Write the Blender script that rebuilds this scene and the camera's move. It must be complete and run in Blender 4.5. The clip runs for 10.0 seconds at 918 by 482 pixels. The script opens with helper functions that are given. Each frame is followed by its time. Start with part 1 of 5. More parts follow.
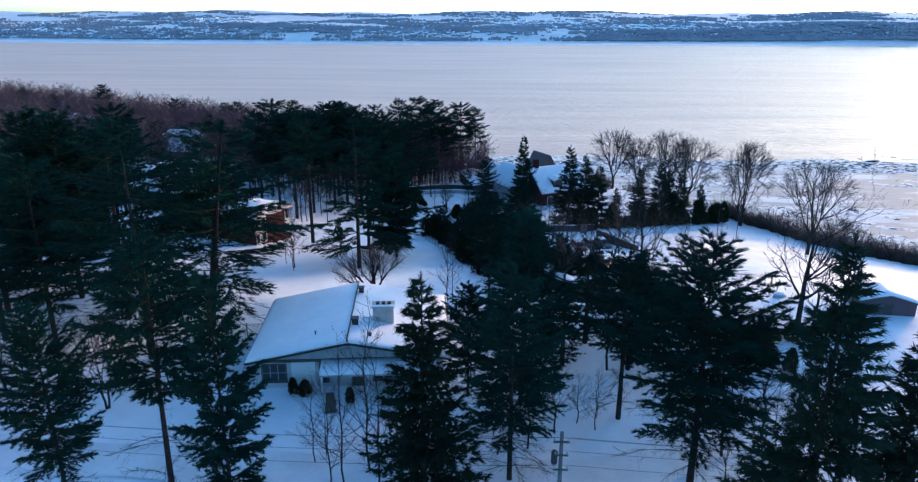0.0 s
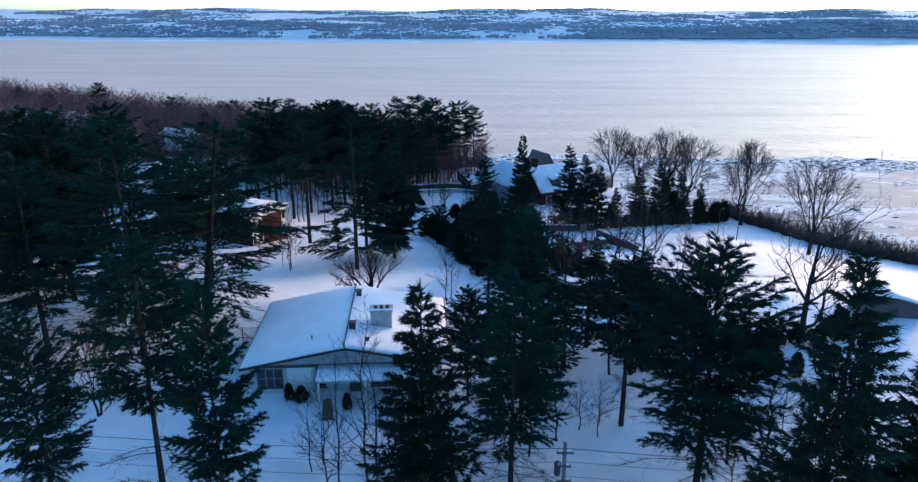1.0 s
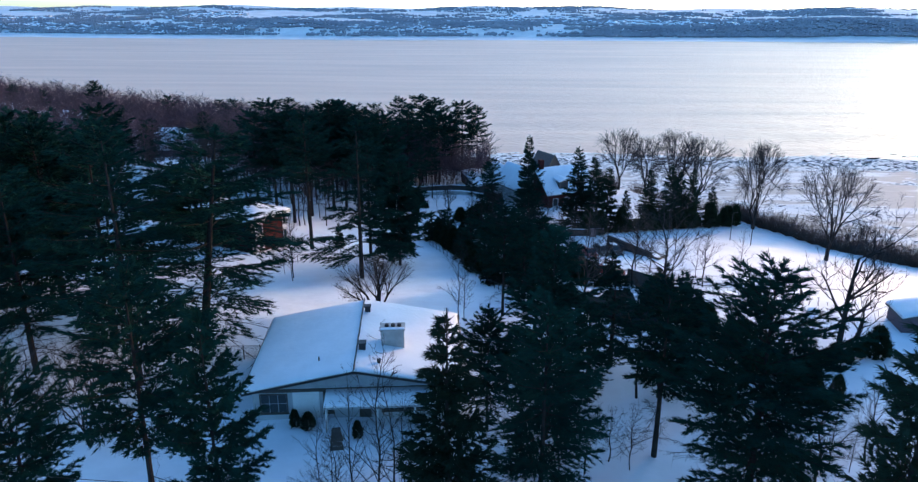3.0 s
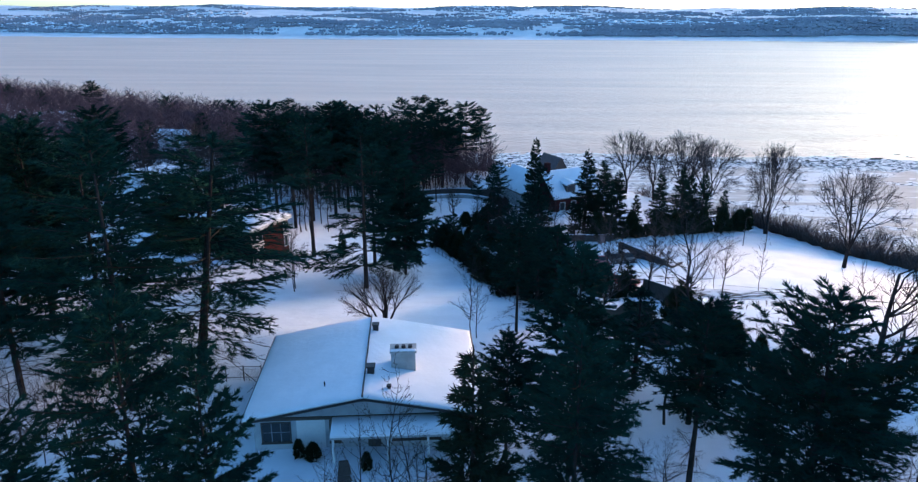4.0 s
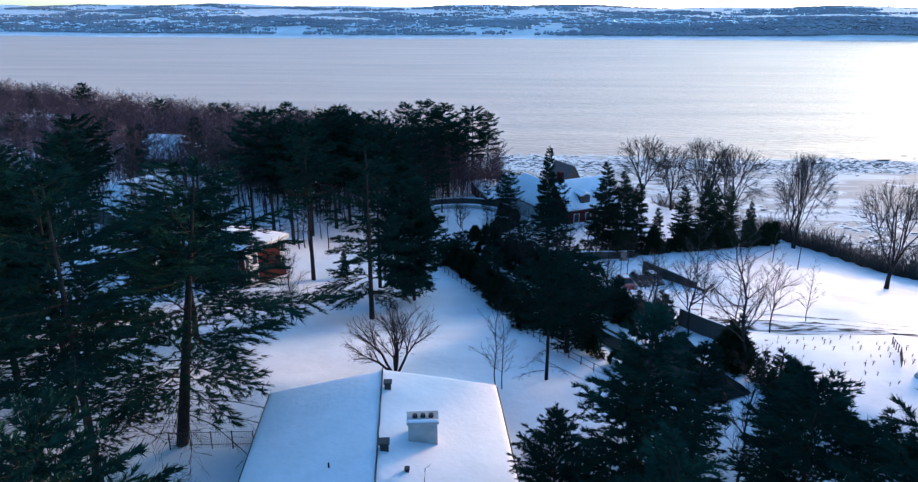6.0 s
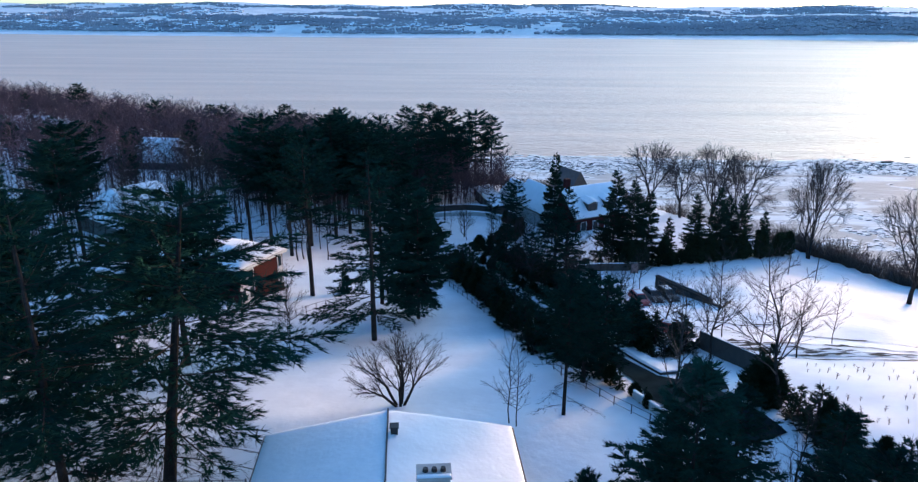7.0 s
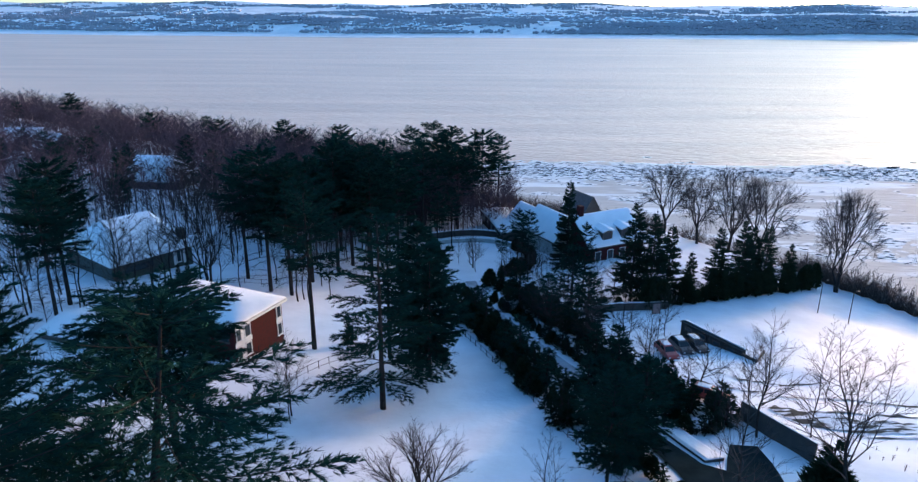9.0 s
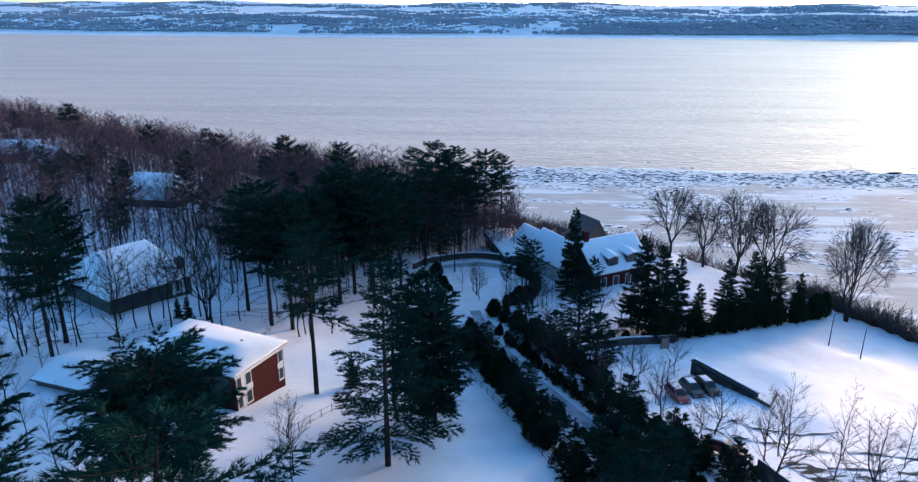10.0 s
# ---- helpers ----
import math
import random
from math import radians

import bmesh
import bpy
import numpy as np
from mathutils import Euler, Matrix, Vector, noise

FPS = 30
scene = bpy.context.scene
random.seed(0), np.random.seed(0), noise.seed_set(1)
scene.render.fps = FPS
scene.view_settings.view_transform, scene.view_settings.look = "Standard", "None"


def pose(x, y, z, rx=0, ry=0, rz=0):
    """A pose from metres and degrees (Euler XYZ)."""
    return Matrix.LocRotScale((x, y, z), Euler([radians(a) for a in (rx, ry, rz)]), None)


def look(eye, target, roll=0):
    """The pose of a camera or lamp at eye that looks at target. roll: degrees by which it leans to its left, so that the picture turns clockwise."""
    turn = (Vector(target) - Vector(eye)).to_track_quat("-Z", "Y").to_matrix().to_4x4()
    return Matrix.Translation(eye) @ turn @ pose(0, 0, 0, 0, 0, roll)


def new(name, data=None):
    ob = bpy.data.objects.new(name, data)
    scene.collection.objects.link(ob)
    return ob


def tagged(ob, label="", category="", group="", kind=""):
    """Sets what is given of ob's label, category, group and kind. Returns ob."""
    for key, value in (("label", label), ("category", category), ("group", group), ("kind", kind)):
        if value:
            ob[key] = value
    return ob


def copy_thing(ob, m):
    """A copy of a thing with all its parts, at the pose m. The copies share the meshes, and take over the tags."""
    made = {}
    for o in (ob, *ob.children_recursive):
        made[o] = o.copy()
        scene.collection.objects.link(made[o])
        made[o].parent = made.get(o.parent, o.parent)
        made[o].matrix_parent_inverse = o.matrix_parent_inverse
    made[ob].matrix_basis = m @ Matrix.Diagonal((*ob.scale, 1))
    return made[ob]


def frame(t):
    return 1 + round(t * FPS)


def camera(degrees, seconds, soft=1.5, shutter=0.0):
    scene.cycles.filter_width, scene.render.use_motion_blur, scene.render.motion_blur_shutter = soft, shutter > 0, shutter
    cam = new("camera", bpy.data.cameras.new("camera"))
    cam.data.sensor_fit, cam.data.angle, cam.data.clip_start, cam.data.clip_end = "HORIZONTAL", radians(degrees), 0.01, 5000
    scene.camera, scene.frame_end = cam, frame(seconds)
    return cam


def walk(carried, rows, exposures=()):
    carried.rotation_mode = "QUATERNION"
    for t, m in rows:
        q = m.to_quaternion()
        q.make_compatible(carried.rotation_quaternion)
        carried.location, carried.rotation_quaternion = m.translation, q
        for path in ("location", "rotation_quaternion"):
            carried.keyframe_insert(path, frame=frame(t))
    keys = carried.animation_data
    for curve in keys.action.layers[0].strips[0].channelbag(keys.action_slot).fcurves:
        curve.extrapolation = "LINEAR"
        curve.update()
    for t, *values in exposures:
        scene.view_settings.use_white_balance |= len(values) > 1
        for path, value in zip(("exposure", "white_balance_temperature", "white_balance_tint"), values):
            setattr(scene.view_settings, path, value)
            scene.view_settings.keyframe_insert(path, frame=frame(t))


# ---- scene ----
cam = camera(66.0, 10.0, soft=1.3)

PATH = [
    (0, (1.684, -1.428, 22.08), (1.618, 0.473, 21.462), 0.1),
    (0.5, (1.666, -0.686, 22.072), (1.603, 1.215, 21.451), 0.1),
    (1, (1.496, -0.003, 22.105), (1.436, 1.897, 21.481), 0.1),
    (1.5, (1.22, 0.857, 22.052), (1.162, 2.756, 21.428), 0.2),
    (2, (0.802, 1.899, 22.017), (0.746, 3.797, 21.391), 0.2),
    (2.5, (0.202, 3.175, 22.077), (0.148, 5.073, 21.449), 0.2),
    (4, (-2.011, 9.283, 22.03), (-2.061, 11.18, 21.399), 0.2),
    (4.5, (-2.765, 12.158, 21.906), (-2.814, 14.055, 21.276), 0.2),
    (5, (-3.464, 14.972, 21.78), (-3.511, 16.87, 21.15), 0.3),
    (5.5, (-4.043, 17.489, 21.925), (-4.088, 19.386, 21.294), 0.2),
    (7, (-5.882, 25.576, 22.771), (-5.923, 27.471, 22.135), 0.3),
    (7.5, (-6.395, 28.345, 23.303), (-6.433, 30.24, 22.666), 0.4),
    (8, (-6.851, 30.57, 24.191), (-6.891, 32.465, 23.553), 0.3),
    (8.5, (-7.667, 32.999, 25.391), (-7.704, 34.893, 24.752), 0.3),
    (9, (-8.288, 35.367, 26.881), (-8.324, 37.262, 26.241), 0.3),
    (9.5, (-8.815, 37.465, 29.142), (-8.85, 39.359, 28.501), 0.3),
    (10, (-9.296, 39.588, 31.715), (-9.33, 41.482, 31.072), 0.3),
]
walk(cam, [(t, look(eye, to, lean)) for t, eye, to, lean in PATH], [(0, 2.85, 7500, -1), (10, 2.85, 7500, -1)])

# ---- world, sun, exposure ----
SUN_AZ, SUN_EL = radians(41.0), radians(4.0)          # to the right of straight ahead; height over the horizon
world = bpy.data.worlds.new("world")
scene.world = world
world.use_nodes = True
wn = world.node_tree.nodes
sky = wn.new("ShaderNodeTexSky")
sky.sky_type = "NISHITA"
sky.sun_disc = False
sky.sun_elevation, sky.sun_rotation = SUN_EL, SUN_AZ
sky.air_density, sky.dust_density, sky.ozone_density = 0.42, 1.0, 2.6
wn["Background"].inputs["Strength"].default_value = 0.15
deep = wn.new("ShaderNodeHueSaturation")               # the clear winter air deepens the sky's colours
deep.inputs["Saturation"].default_value = 1.05
world.node_tree.links.new(sky.outputs[0], deep.inputs["Color"])
world.node_tree.links.new(deep.outputs[0], wn["Background"].inputs["Color"])
sun = new("sun", bpy.data.lights.new("sun", "SUN"))
sun.data.energy, sun.data.angle, sun.data.color = 0.78, radians(12.0), (1.0, 0.50, 0.27)
sun.matrix_world = look((0, 0, 0), (-math.sin(SUN_AZ) * math.cos(SUN_EL), -math.cos(SUN_AZ) * math.cos(SUN_EL), -math.sin(SUN_EL)))


# ---- materials ----
def material(name, colour, rough=0.8, metal=0.0, spots=None, scale=1.0, fine=0.0, bump=0.0, bump_scale=8.0, per_object=0.0,
             stretch=(1, 1, 1), sharp=(0.35, 0.65), spec=None):
    """A Principled material: colour, a second colour in noise patches of that scale, brightness grain, relief."""
    m = bpy.data.materials.new(name)
    m.use_nodes = True
    n, l = m.node_tree.nodes, m.node_tree.links
    p = n["Principled BSDF"]
    p.inputs["Roughness"].default_value, p.inputs["Metallic"].default_value = rough, metal
    if spec is not None:
        p.inputs["Specular IOR Level"].default_value = spec
    co = n.new("ShaderNodeNewGeometry")
    place = n.new("ShaderNodeMapping")
    l.new(co.outputs["Position"], place.inputs["Vector"])
    place.inputs["Scale"].default_value = stretch

    def noise_at(s, detail=4.0):
        t = n.new("ShaderNodeTexNoise")
        t.inputs["Scale"].default_value, t.inputs["Detail"].default_value = s, detail
        l.new(place.outputs[0], t.inputs["Vector"])
        return t.outputs["Fac"]

    c = n.new("ShaderNodeRGB")
    c.outputs[0].default_value = (*colour, 1)
    out = c.outputs[0]
    if spots:
        r = n.new("ShaderNodeMapRange")
        r.inputs[1].default_value, r.inputs[2].default_value = sharp
        l.new(noise_at(scale), r.inputs[0])
        mix = n.new("ShaderNodeMix")
        mix.data_type = "RGBA"
        l.new(r.outputs[0], mix.inputs[0])
        l.new(out, mix.inputs[6])
        mix.inputs[7].default_value = (*spots, 1)
        out = mix.outputs[2]
    if fine or per_object:
        v = n.new("ShaderNodeMapRange")
        v.inputs[3].default_value, v.inputs[4].default_value = 1 - fine, 1 + fine
        l.new(noise_at(bump_scale * 1.7), v.inputs[0])
        value = v.outputs[0]
        if per_object:
            oi = n.new("ShaderNodeObjectInfo")
            w = n.new("ShaderNodeMapRange")
            w.inputs[3].default_value, w.inputs[4].default_value = 1 - per_object, 1 + per_object
            l.new(oi.outputs["Random"], w.inputs[0])
            mu = n.new("ShaderNodeMath")
            mu.operation = "MULTIPLY"
            l.new(value, mu.inputs[0])
            l.new(w.outputs[0], mu.inputs[1])
            value = mu.outputs[0]
        hs = n.new("ShaderNodeHueSaturation")
        l.new(value, hs.inputs["Value"])
        l.new(out, hs.inputs["Color"])
        out = hs.outputs[0]
    l.new(out, p.inputs["Base Color"])
    if bump:
        b = n.new("ShaderNodeBump")
        b.inputs["Strength"].default_value, b.inputs["Distance"].default_value = 1.0, bump
        l.new(noise_at(bump_scale, 6.0), b.inputs["Height"])
        l.new(b.outputs[0], p.inputs["Normal"])
    return m


ICE = material("shore_ice", (0.56, 0.48, 0.42), 0.8, spots=(0.84, 0.79, 0.75), scale=0.05, fine=0.12, bump=0.5, bump_scale=0.25, stretch=(0.2, 0.9, 1), sharp=(0.50, 0.58))
SNOW = material("snow", (0.82, 0.84, 0.88), 0.75, spots=(0.74, 0.76, 0.80), scale=0.25, fine=0.04, bump=0.06, bump_scale=0.9, spec=0.2)
# snow of the far bank, its warm pale tone standing in for haze
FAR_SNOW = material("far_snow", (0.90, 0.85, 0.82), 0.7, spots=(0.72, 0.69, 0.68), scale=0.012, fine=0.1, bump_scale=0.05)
ROOF_SNOW = material("roof_snow", (0.84, 0.85, 0.88), 0.7, spots=(0.78, 0.80, 0.83), scale=0.5, fine=0.03, bump=0.03, bump_scale=2.0)
PINE = material("pine_needles", (0.007, 0.026, 0.022), 0.7, spots=(0.014, 0.048, 0.036), scale=0.6, fine=0.3, bump_scale=2.0, per_object=0.25, spec=0.0)
SPRUCE = material("spruce_needles", (0.013, 0.027, 0.019), 0.7, spots=(0.020, 0.037, 0.024), scale=0.7, fine=0.3, bump_scale=2.0, per_object=0.2, spec=0.0)
CEDAR = material("cedar_leaves", (0.014, 0.027, 0.016), 0.7, spots=(0.024, 0.036, 0.020), scale=0.8, fine=0.3, bump_scale=2.5, per_object=0.2, spec=0.0)
BARK = material("bark", (0.024, 0.020, 0.019), 0.9, spots=(0.042, 0.036, 0.034), scale=2.0, fine=0.25, bump=0.02, bump_scale=9.0, per_object=0.2, spec=0.0)
TWIG = material("twig_bark", (0.036, 0.030, 0.030), 0.9, spots=(0.052, 0.043, 0.041), scale=0.3, fine=0.2, bump_scale=3.0, per_object=0.25, spec=0.15)
WOODS = material("woods_twigs", (0.105, 0.066, 0.080), 0.9, spots=(0.046, 0.036, 0.044), scale=0.06, fine=0.2, bump_scale=1.0, spec=0.15)
BRUSH = material("brush_twigs", (0.12, 0.092, 0.08), 0.9, spots=(0.075, 0.06, 0.055), scale=0.3, fine=0.25, bump_scale=3.0, spec=0.15)


# ---- mesh tools ----
class Geo:
    """Vertices and faces gathered for one mesh."""

    def __init__(self):
        self.v, self.f = [], []

    def add(self, verts, faces):
        k = len(self.v)
        self.v.extend(verts)
        self.f.extend([tuple(i + k for i in face) for face in faces])

    def mesh(self, name, mat, smooth=False):
        me = bpy.data.meshes.new(name)
        me.from_pydata([tuple(p) for p in self.v], [], self.f)
        me.materials.append(mat)
        if smooth:
            me.polygons.foreach_set("use_smooth", [True] * len(me.polygons))
        me.update()
        return me


def box(geo, x0, x1, y0, y1, z0, z1):
    geo.add([(x0, y0, z0), (x1, y0, z0), (x1, y1, z0), (x0, y1, z0), (x0, y0, z1), (x1, y0, z1), (x1, y1, z1), (x0, y1, z1)],
            [(3, 2, 1, 0), (4, 5, 6, 7), (0, 1, 5, 4), (1, 2, 6, 5), (2, 3, 7, 6), (3, 0, 4, 7)])


def tube(geo, pts, radii, sides=4):
    """A tapered tube along points."""
    k = len(geo.v)
    for i, p in enumerate(pts):
        a, b = pts[max(i - 1, 0)], pts[min(i + 1, len(pts) - 1)]
        d = (Vector(b) - Vector(a)).normalized()
        u = d.orthogonal().normalized() if abs(d.z) > 0.9 else d.cross(Vector((0, 0, 1))).normalized()
        w = d.cross(u)
        for s in range(sides):
            ang = 2 * math.pi * s / sides
            geo.v.append(tuple(Vector(p) + radii[i] * (math.cos(ang) * u + math.sin(ang) * w)))
    for i in range(len(pts) - 1):
        for s in range(sides):
            a, b = k + i * sides + s, k + i * sides + (s + 1) % sides
            geo.f.append((a, b, b + sides, a + sides))
    geo.f.append(tuple(k + (len(pts) - 1) * sides + s for s in range(sides)))


def part(name, geo, mat, parent, label="", smooth=False):
    """One mesh object under a thing or a part. geo: a Geo or a ready mesh."""
    ob = new(name, geo.mesh(name, mat, smooth) if isinstance(geo, Geo) else geo)
    ob.parent = parent
    return tagged(ob, label)


def thing(name, m, label, category, group="", kind=""):
    ob = new(name)
    ob.empty_display_size = 0.3
    ob.matrix_world = m
    return tagged(ob, label, category, group, kind)


def ramp(a, b, x):
    u = np.clip((x - a) / (b - a), 0, 1)
    return u * u * (3 - 2 * u)


# ---- the lie of the land ----
WATER = -104.0
LAND_Y = (-400, 60, 80, 90, 100, 110, 125, 140, 155, 175, 200, 260, 330, 420, 900)
LAND_Z = (-12.6, -12.6, -12.6, -14.2, -16.6, -18.8, -21, -23.3, -25.6, -27, -28.3, -31, -34, -38, -45)
EDGE_X = (-1400, -900, -210, -100, 0, 40, 63, 68, 73, 79, 86, 97, 130, 250, 600, 1400)
EDGE_Y = (1100, 900, 405, 312, 242, 214, 186, 177, 166, 153, 141, 129, 114, 100, 90, 85)


def land(x, y):
    """The height of the ground near by, of numbers or arrays."""
    x, y = np.asarray(x, float), np.asarray(y, float)
    z = np.interp(y, LAND_Y, LAND_Z)
    k = ramp(85, 125, y)
    z = z - k * 0.075 * np.clip(x - 38, 0, 60) + k * np.clip(-x - 16, 0, 35) * 0.1 * (1 - ramp(200, 330, y))
    z = z + (1 - k) * 0.03 * np.clip(x - 5, 0, 40)
    d = y - np.interp(x, EDGE_X, EDGE_Y)
    foot = np.interp(x, EDGE_X, EDGE_Y) + 100
    out = np.maximum(foot + 20, 632 + 10 * np.sin(x / 90.0) + 4 * np.sin(x / 41.0))
    shelf = WATER + 0.5 - 4 * ramp(-4, 12, y - out)
    return np.where(d > 0, np.maximum(z - d * 0.72, shelf), z)


LANE = ((-8.4, 168), (-6.2, 155), (-2.6, 144), (1.0, 133), (4.6, 123), (8.4, 114), (12.0, 104), (15.0, 94), (16.6, 86), (19.0, 77), (23.5, 66), (30, 54))


def near_lane(x, y):
    """The distance from the lane's middle line."""
    best = 1e9
    for (x0, y0), (x1, y1) in zip(LANE, LANE[1:]):
        u = min(1, max(0, ((x - x0) * (x1 - x0) + (y - y0) * (y1 - y0)) / ((x1 - x0) ** 2 + (y1 - y0) ** 2)))
        best = min(best, math.hypot(x - x0 - u * (x1 - x0), y - y0 - u * (y1 - y0)))
    return best


def drift_at(x, y):
    """Wind-blown unevenness of the snow near by."""
    if abs(x) > 150 or not 0 < y < 240 or y > float(np.interp(x, EDGE_X, EDGE_Y)):
        return 0.0
    k = min(1.0, max(0.0, (near_lane(x, y) - 5) / 4))
    return k * (noise.noise((x * 0.11, y * 0.11, 3)) * 0.35 + noise.noise((x * 0.35, y * 0.3, 7)) * 0.10)


def far_shore(x):
    return 3080 - 0.035 * x + 40 * np.sin(x / 410.0) + 25 * np.sin(x / 173.0 + 1)


def far_land(x, y):
    d = y - far_shore(x)
    z = np.interp(d, (-230, -200, 0, 60, 160, 320, 520, 1000, 1750), (-112, -103.6, -102.6, -97, -72, -54, -46, -26, 19))
    z = z + 34 * np.exp(-((x - 1690) / 330) ** 2 - ((d - 260) / 200) ** 2)
    return z + ramp(120, 600, d) * (7 * np.sin(x / 330.0 + y / 700.0) + 5 * np.sin(x / 127.0 - y / 210.0))


def at(x, y, dz=0.0):
    return (x, y, float(land(x, y)) + drift_at(x, y) + dz)


def axis_steps(pieces):
    out = [pieces[0][0]]
    for a, b, step in pieces:
        n = max(1, round((b - a) / step))
        out += [a + (b - a) * (i + 1) / n for i in range(n)]
    return np.array(out)


gx = axis_steps([(-5200, -1400, 190), (-1400, -300, 50), (-300, -110, 10), (-110, 110, 1.6), (110, 300, 10), (300, 1400, 50), (1400, 5200, 190)])
gy = axis_steps([(-400, 10, 40), (10, 235, 1.6), (235, 460, 7.5), (460, 700, 10), (700, 1000, 30), (1000, 2800, 180), (2800, 3700, 22), (3700, 4880, 60)])
GX, GY = np.meshgrid(gx, gy)
GZ = np.where(GY < 1500, land(GX, GY), far_land(GX, GY))
GZ = np.where((GY > 1000) & (GY < 2810), np.where(GY < 1500, np.minimum(GZ, WATER - 6), WATER - 8), GZ)
GZ = GZ + np.array([drift_at(x, y) for x, y in zip(GX.ravel(), GY.ravel())]).reshape(GX.shape)
nx, ny = len(gx), len(gy)
idx = np.arange(nx * ny).reshape(ny, nx)
quads = np.stack([idx[:-1, :-1], idx[:-1, 1:], idx[1:, 1:], idx[1:, :-1]], -1).reshape(-1, 4)
me = bpy.data.meshes.new("ground")
me.from_pydata(np.stack([GX, GY, GZ], -1).reshape(-1, 3).tolist(), [], quads.tolist())
me.materials.append(SNOW)
me.materials.append(ICE)
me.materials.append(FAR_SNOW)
mid_x, mid_y = GX[:-1, :-1].ravel(), GY[:-1, :-1].ravel()
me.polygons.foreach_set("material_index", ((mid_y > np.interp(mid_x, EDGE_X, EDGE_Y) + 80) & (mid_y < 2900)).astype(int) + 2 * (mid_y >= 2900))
me.polygons.foreach_set("use_smooth", [True] * len(me.polygons))
tagged(new("ground", me), "snow-covered ground sloping down to a wide river", "ground", kind="structure")

# the river
WATER_MAT = bpy.data.materials.new("river_water")
WATER_MAT.use_nodes = True
n, l = WATER_MAT.node_tree.nodes, WATER_MAT.node_tree.links
p = n["Principled BSDF"]
p.inputs["Roughness"].default_value, p.inputs["IOR"].default_value = 0.5, 1.33
p.inputs["Specular IOR Level"].default_value = 0.8
p.inputs["Specular Tint"].default_value = (1.0, 0.70, 0.48, 1)     # warm tint stands in for the low sun's glow in the shine
geo_node, place = n.new("ShaderNodeNewGeometry"), n.new("ShaderNodeMapping")
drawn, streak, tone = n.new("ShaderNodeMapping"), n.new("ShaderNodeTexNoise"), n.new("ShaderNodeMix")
drawn.inputs["Scale"].default_value = (0.12, 1.0, 1.0)       # ripple streaks for the colour, drawn out along the current
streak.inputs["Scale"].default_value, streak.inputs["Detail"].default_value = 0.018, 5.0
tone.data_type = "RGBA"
# warm sky glow and ripple streaks are put into these two base tones
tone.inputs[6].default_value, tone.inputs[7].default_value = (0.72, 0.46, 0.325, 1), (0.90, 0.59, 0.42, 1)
l.new(geo_node.outputs["Position"], drawn.inputs["Vector"])
l.new(drawn.outputs[0], streak.inputs["Vector"])
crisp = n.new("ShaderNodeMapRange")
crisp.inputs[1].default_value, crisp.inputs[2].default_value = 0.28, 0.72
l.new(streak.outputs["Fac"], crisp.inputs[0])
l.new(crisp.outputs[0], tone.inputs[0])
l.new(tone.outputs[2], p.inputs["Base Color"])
place.inputs["Scale"].default_value = (0.35, 1.0, 1.0)
l.new(geo_node.outputs["Position"], place.inputs["Vector"])
wave, swell, add = n.new("ShaderNodeTexNoise"), n.new("ShaderNodeTexNoise"), n.new("ShaderNodeMath")
wave.inputs["Scale"].default_value, swell.inputs["Scale"].default_value = 0.22, 0.03
wave.inputs["Detail"].default_value, swell.inputs["Detail"].default_value = 6.0, 3.0
b = n.new("ShaderNodeBump")
b.inputs["Distance"].default_value = 1.6
add.operation = "ADD"
for t in (wave, swell):
    l.new(place.outputs[0], t.inputs["Vector"])
l.new(wave.outputs["Fac"], add.inputs[0])
l.new(swell.outputs["Fac"], add.inputs[1])
l.new(add.outputs[0], b.inputs["Height"])
l.new(b.outputs[0], p.inputs["Normal"])
g = Geo()
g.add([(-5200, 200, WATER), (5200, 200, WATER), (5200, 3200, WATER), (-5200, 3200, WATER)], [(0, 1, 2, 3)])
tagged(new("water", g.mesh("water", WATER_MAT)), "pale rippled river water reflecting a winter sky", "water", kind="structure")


# ---- trees ----
def blades(geo, rng, centre, ahead, count, length, width, spread, flat=1.0):
    """A tuft of needle blades round a direction."""
    c, a = Vector(centre), Vector(ahead).normalized()
    for _ in range(count):
        d = (a + Vector((rng.gauss(0, spread), rng.gauss(0, spread), rng.gauss(0, spread) * flat))).normalized()
        s = d.cross(Vector((rng.gauss(0, 1), rng.gauss(0, 1), rng.gauss(0, 1)))).normalized() * width * rng.uniform(0.6, 1.2)
        q = c + d * length * rng.uniform(0.6, 1.15)
        k = len(geo.v)
        geo.v += [tuple(c + s), tuple(q), tuple(c - s)]
        geo.f.append((k, k + 1, k + 2))


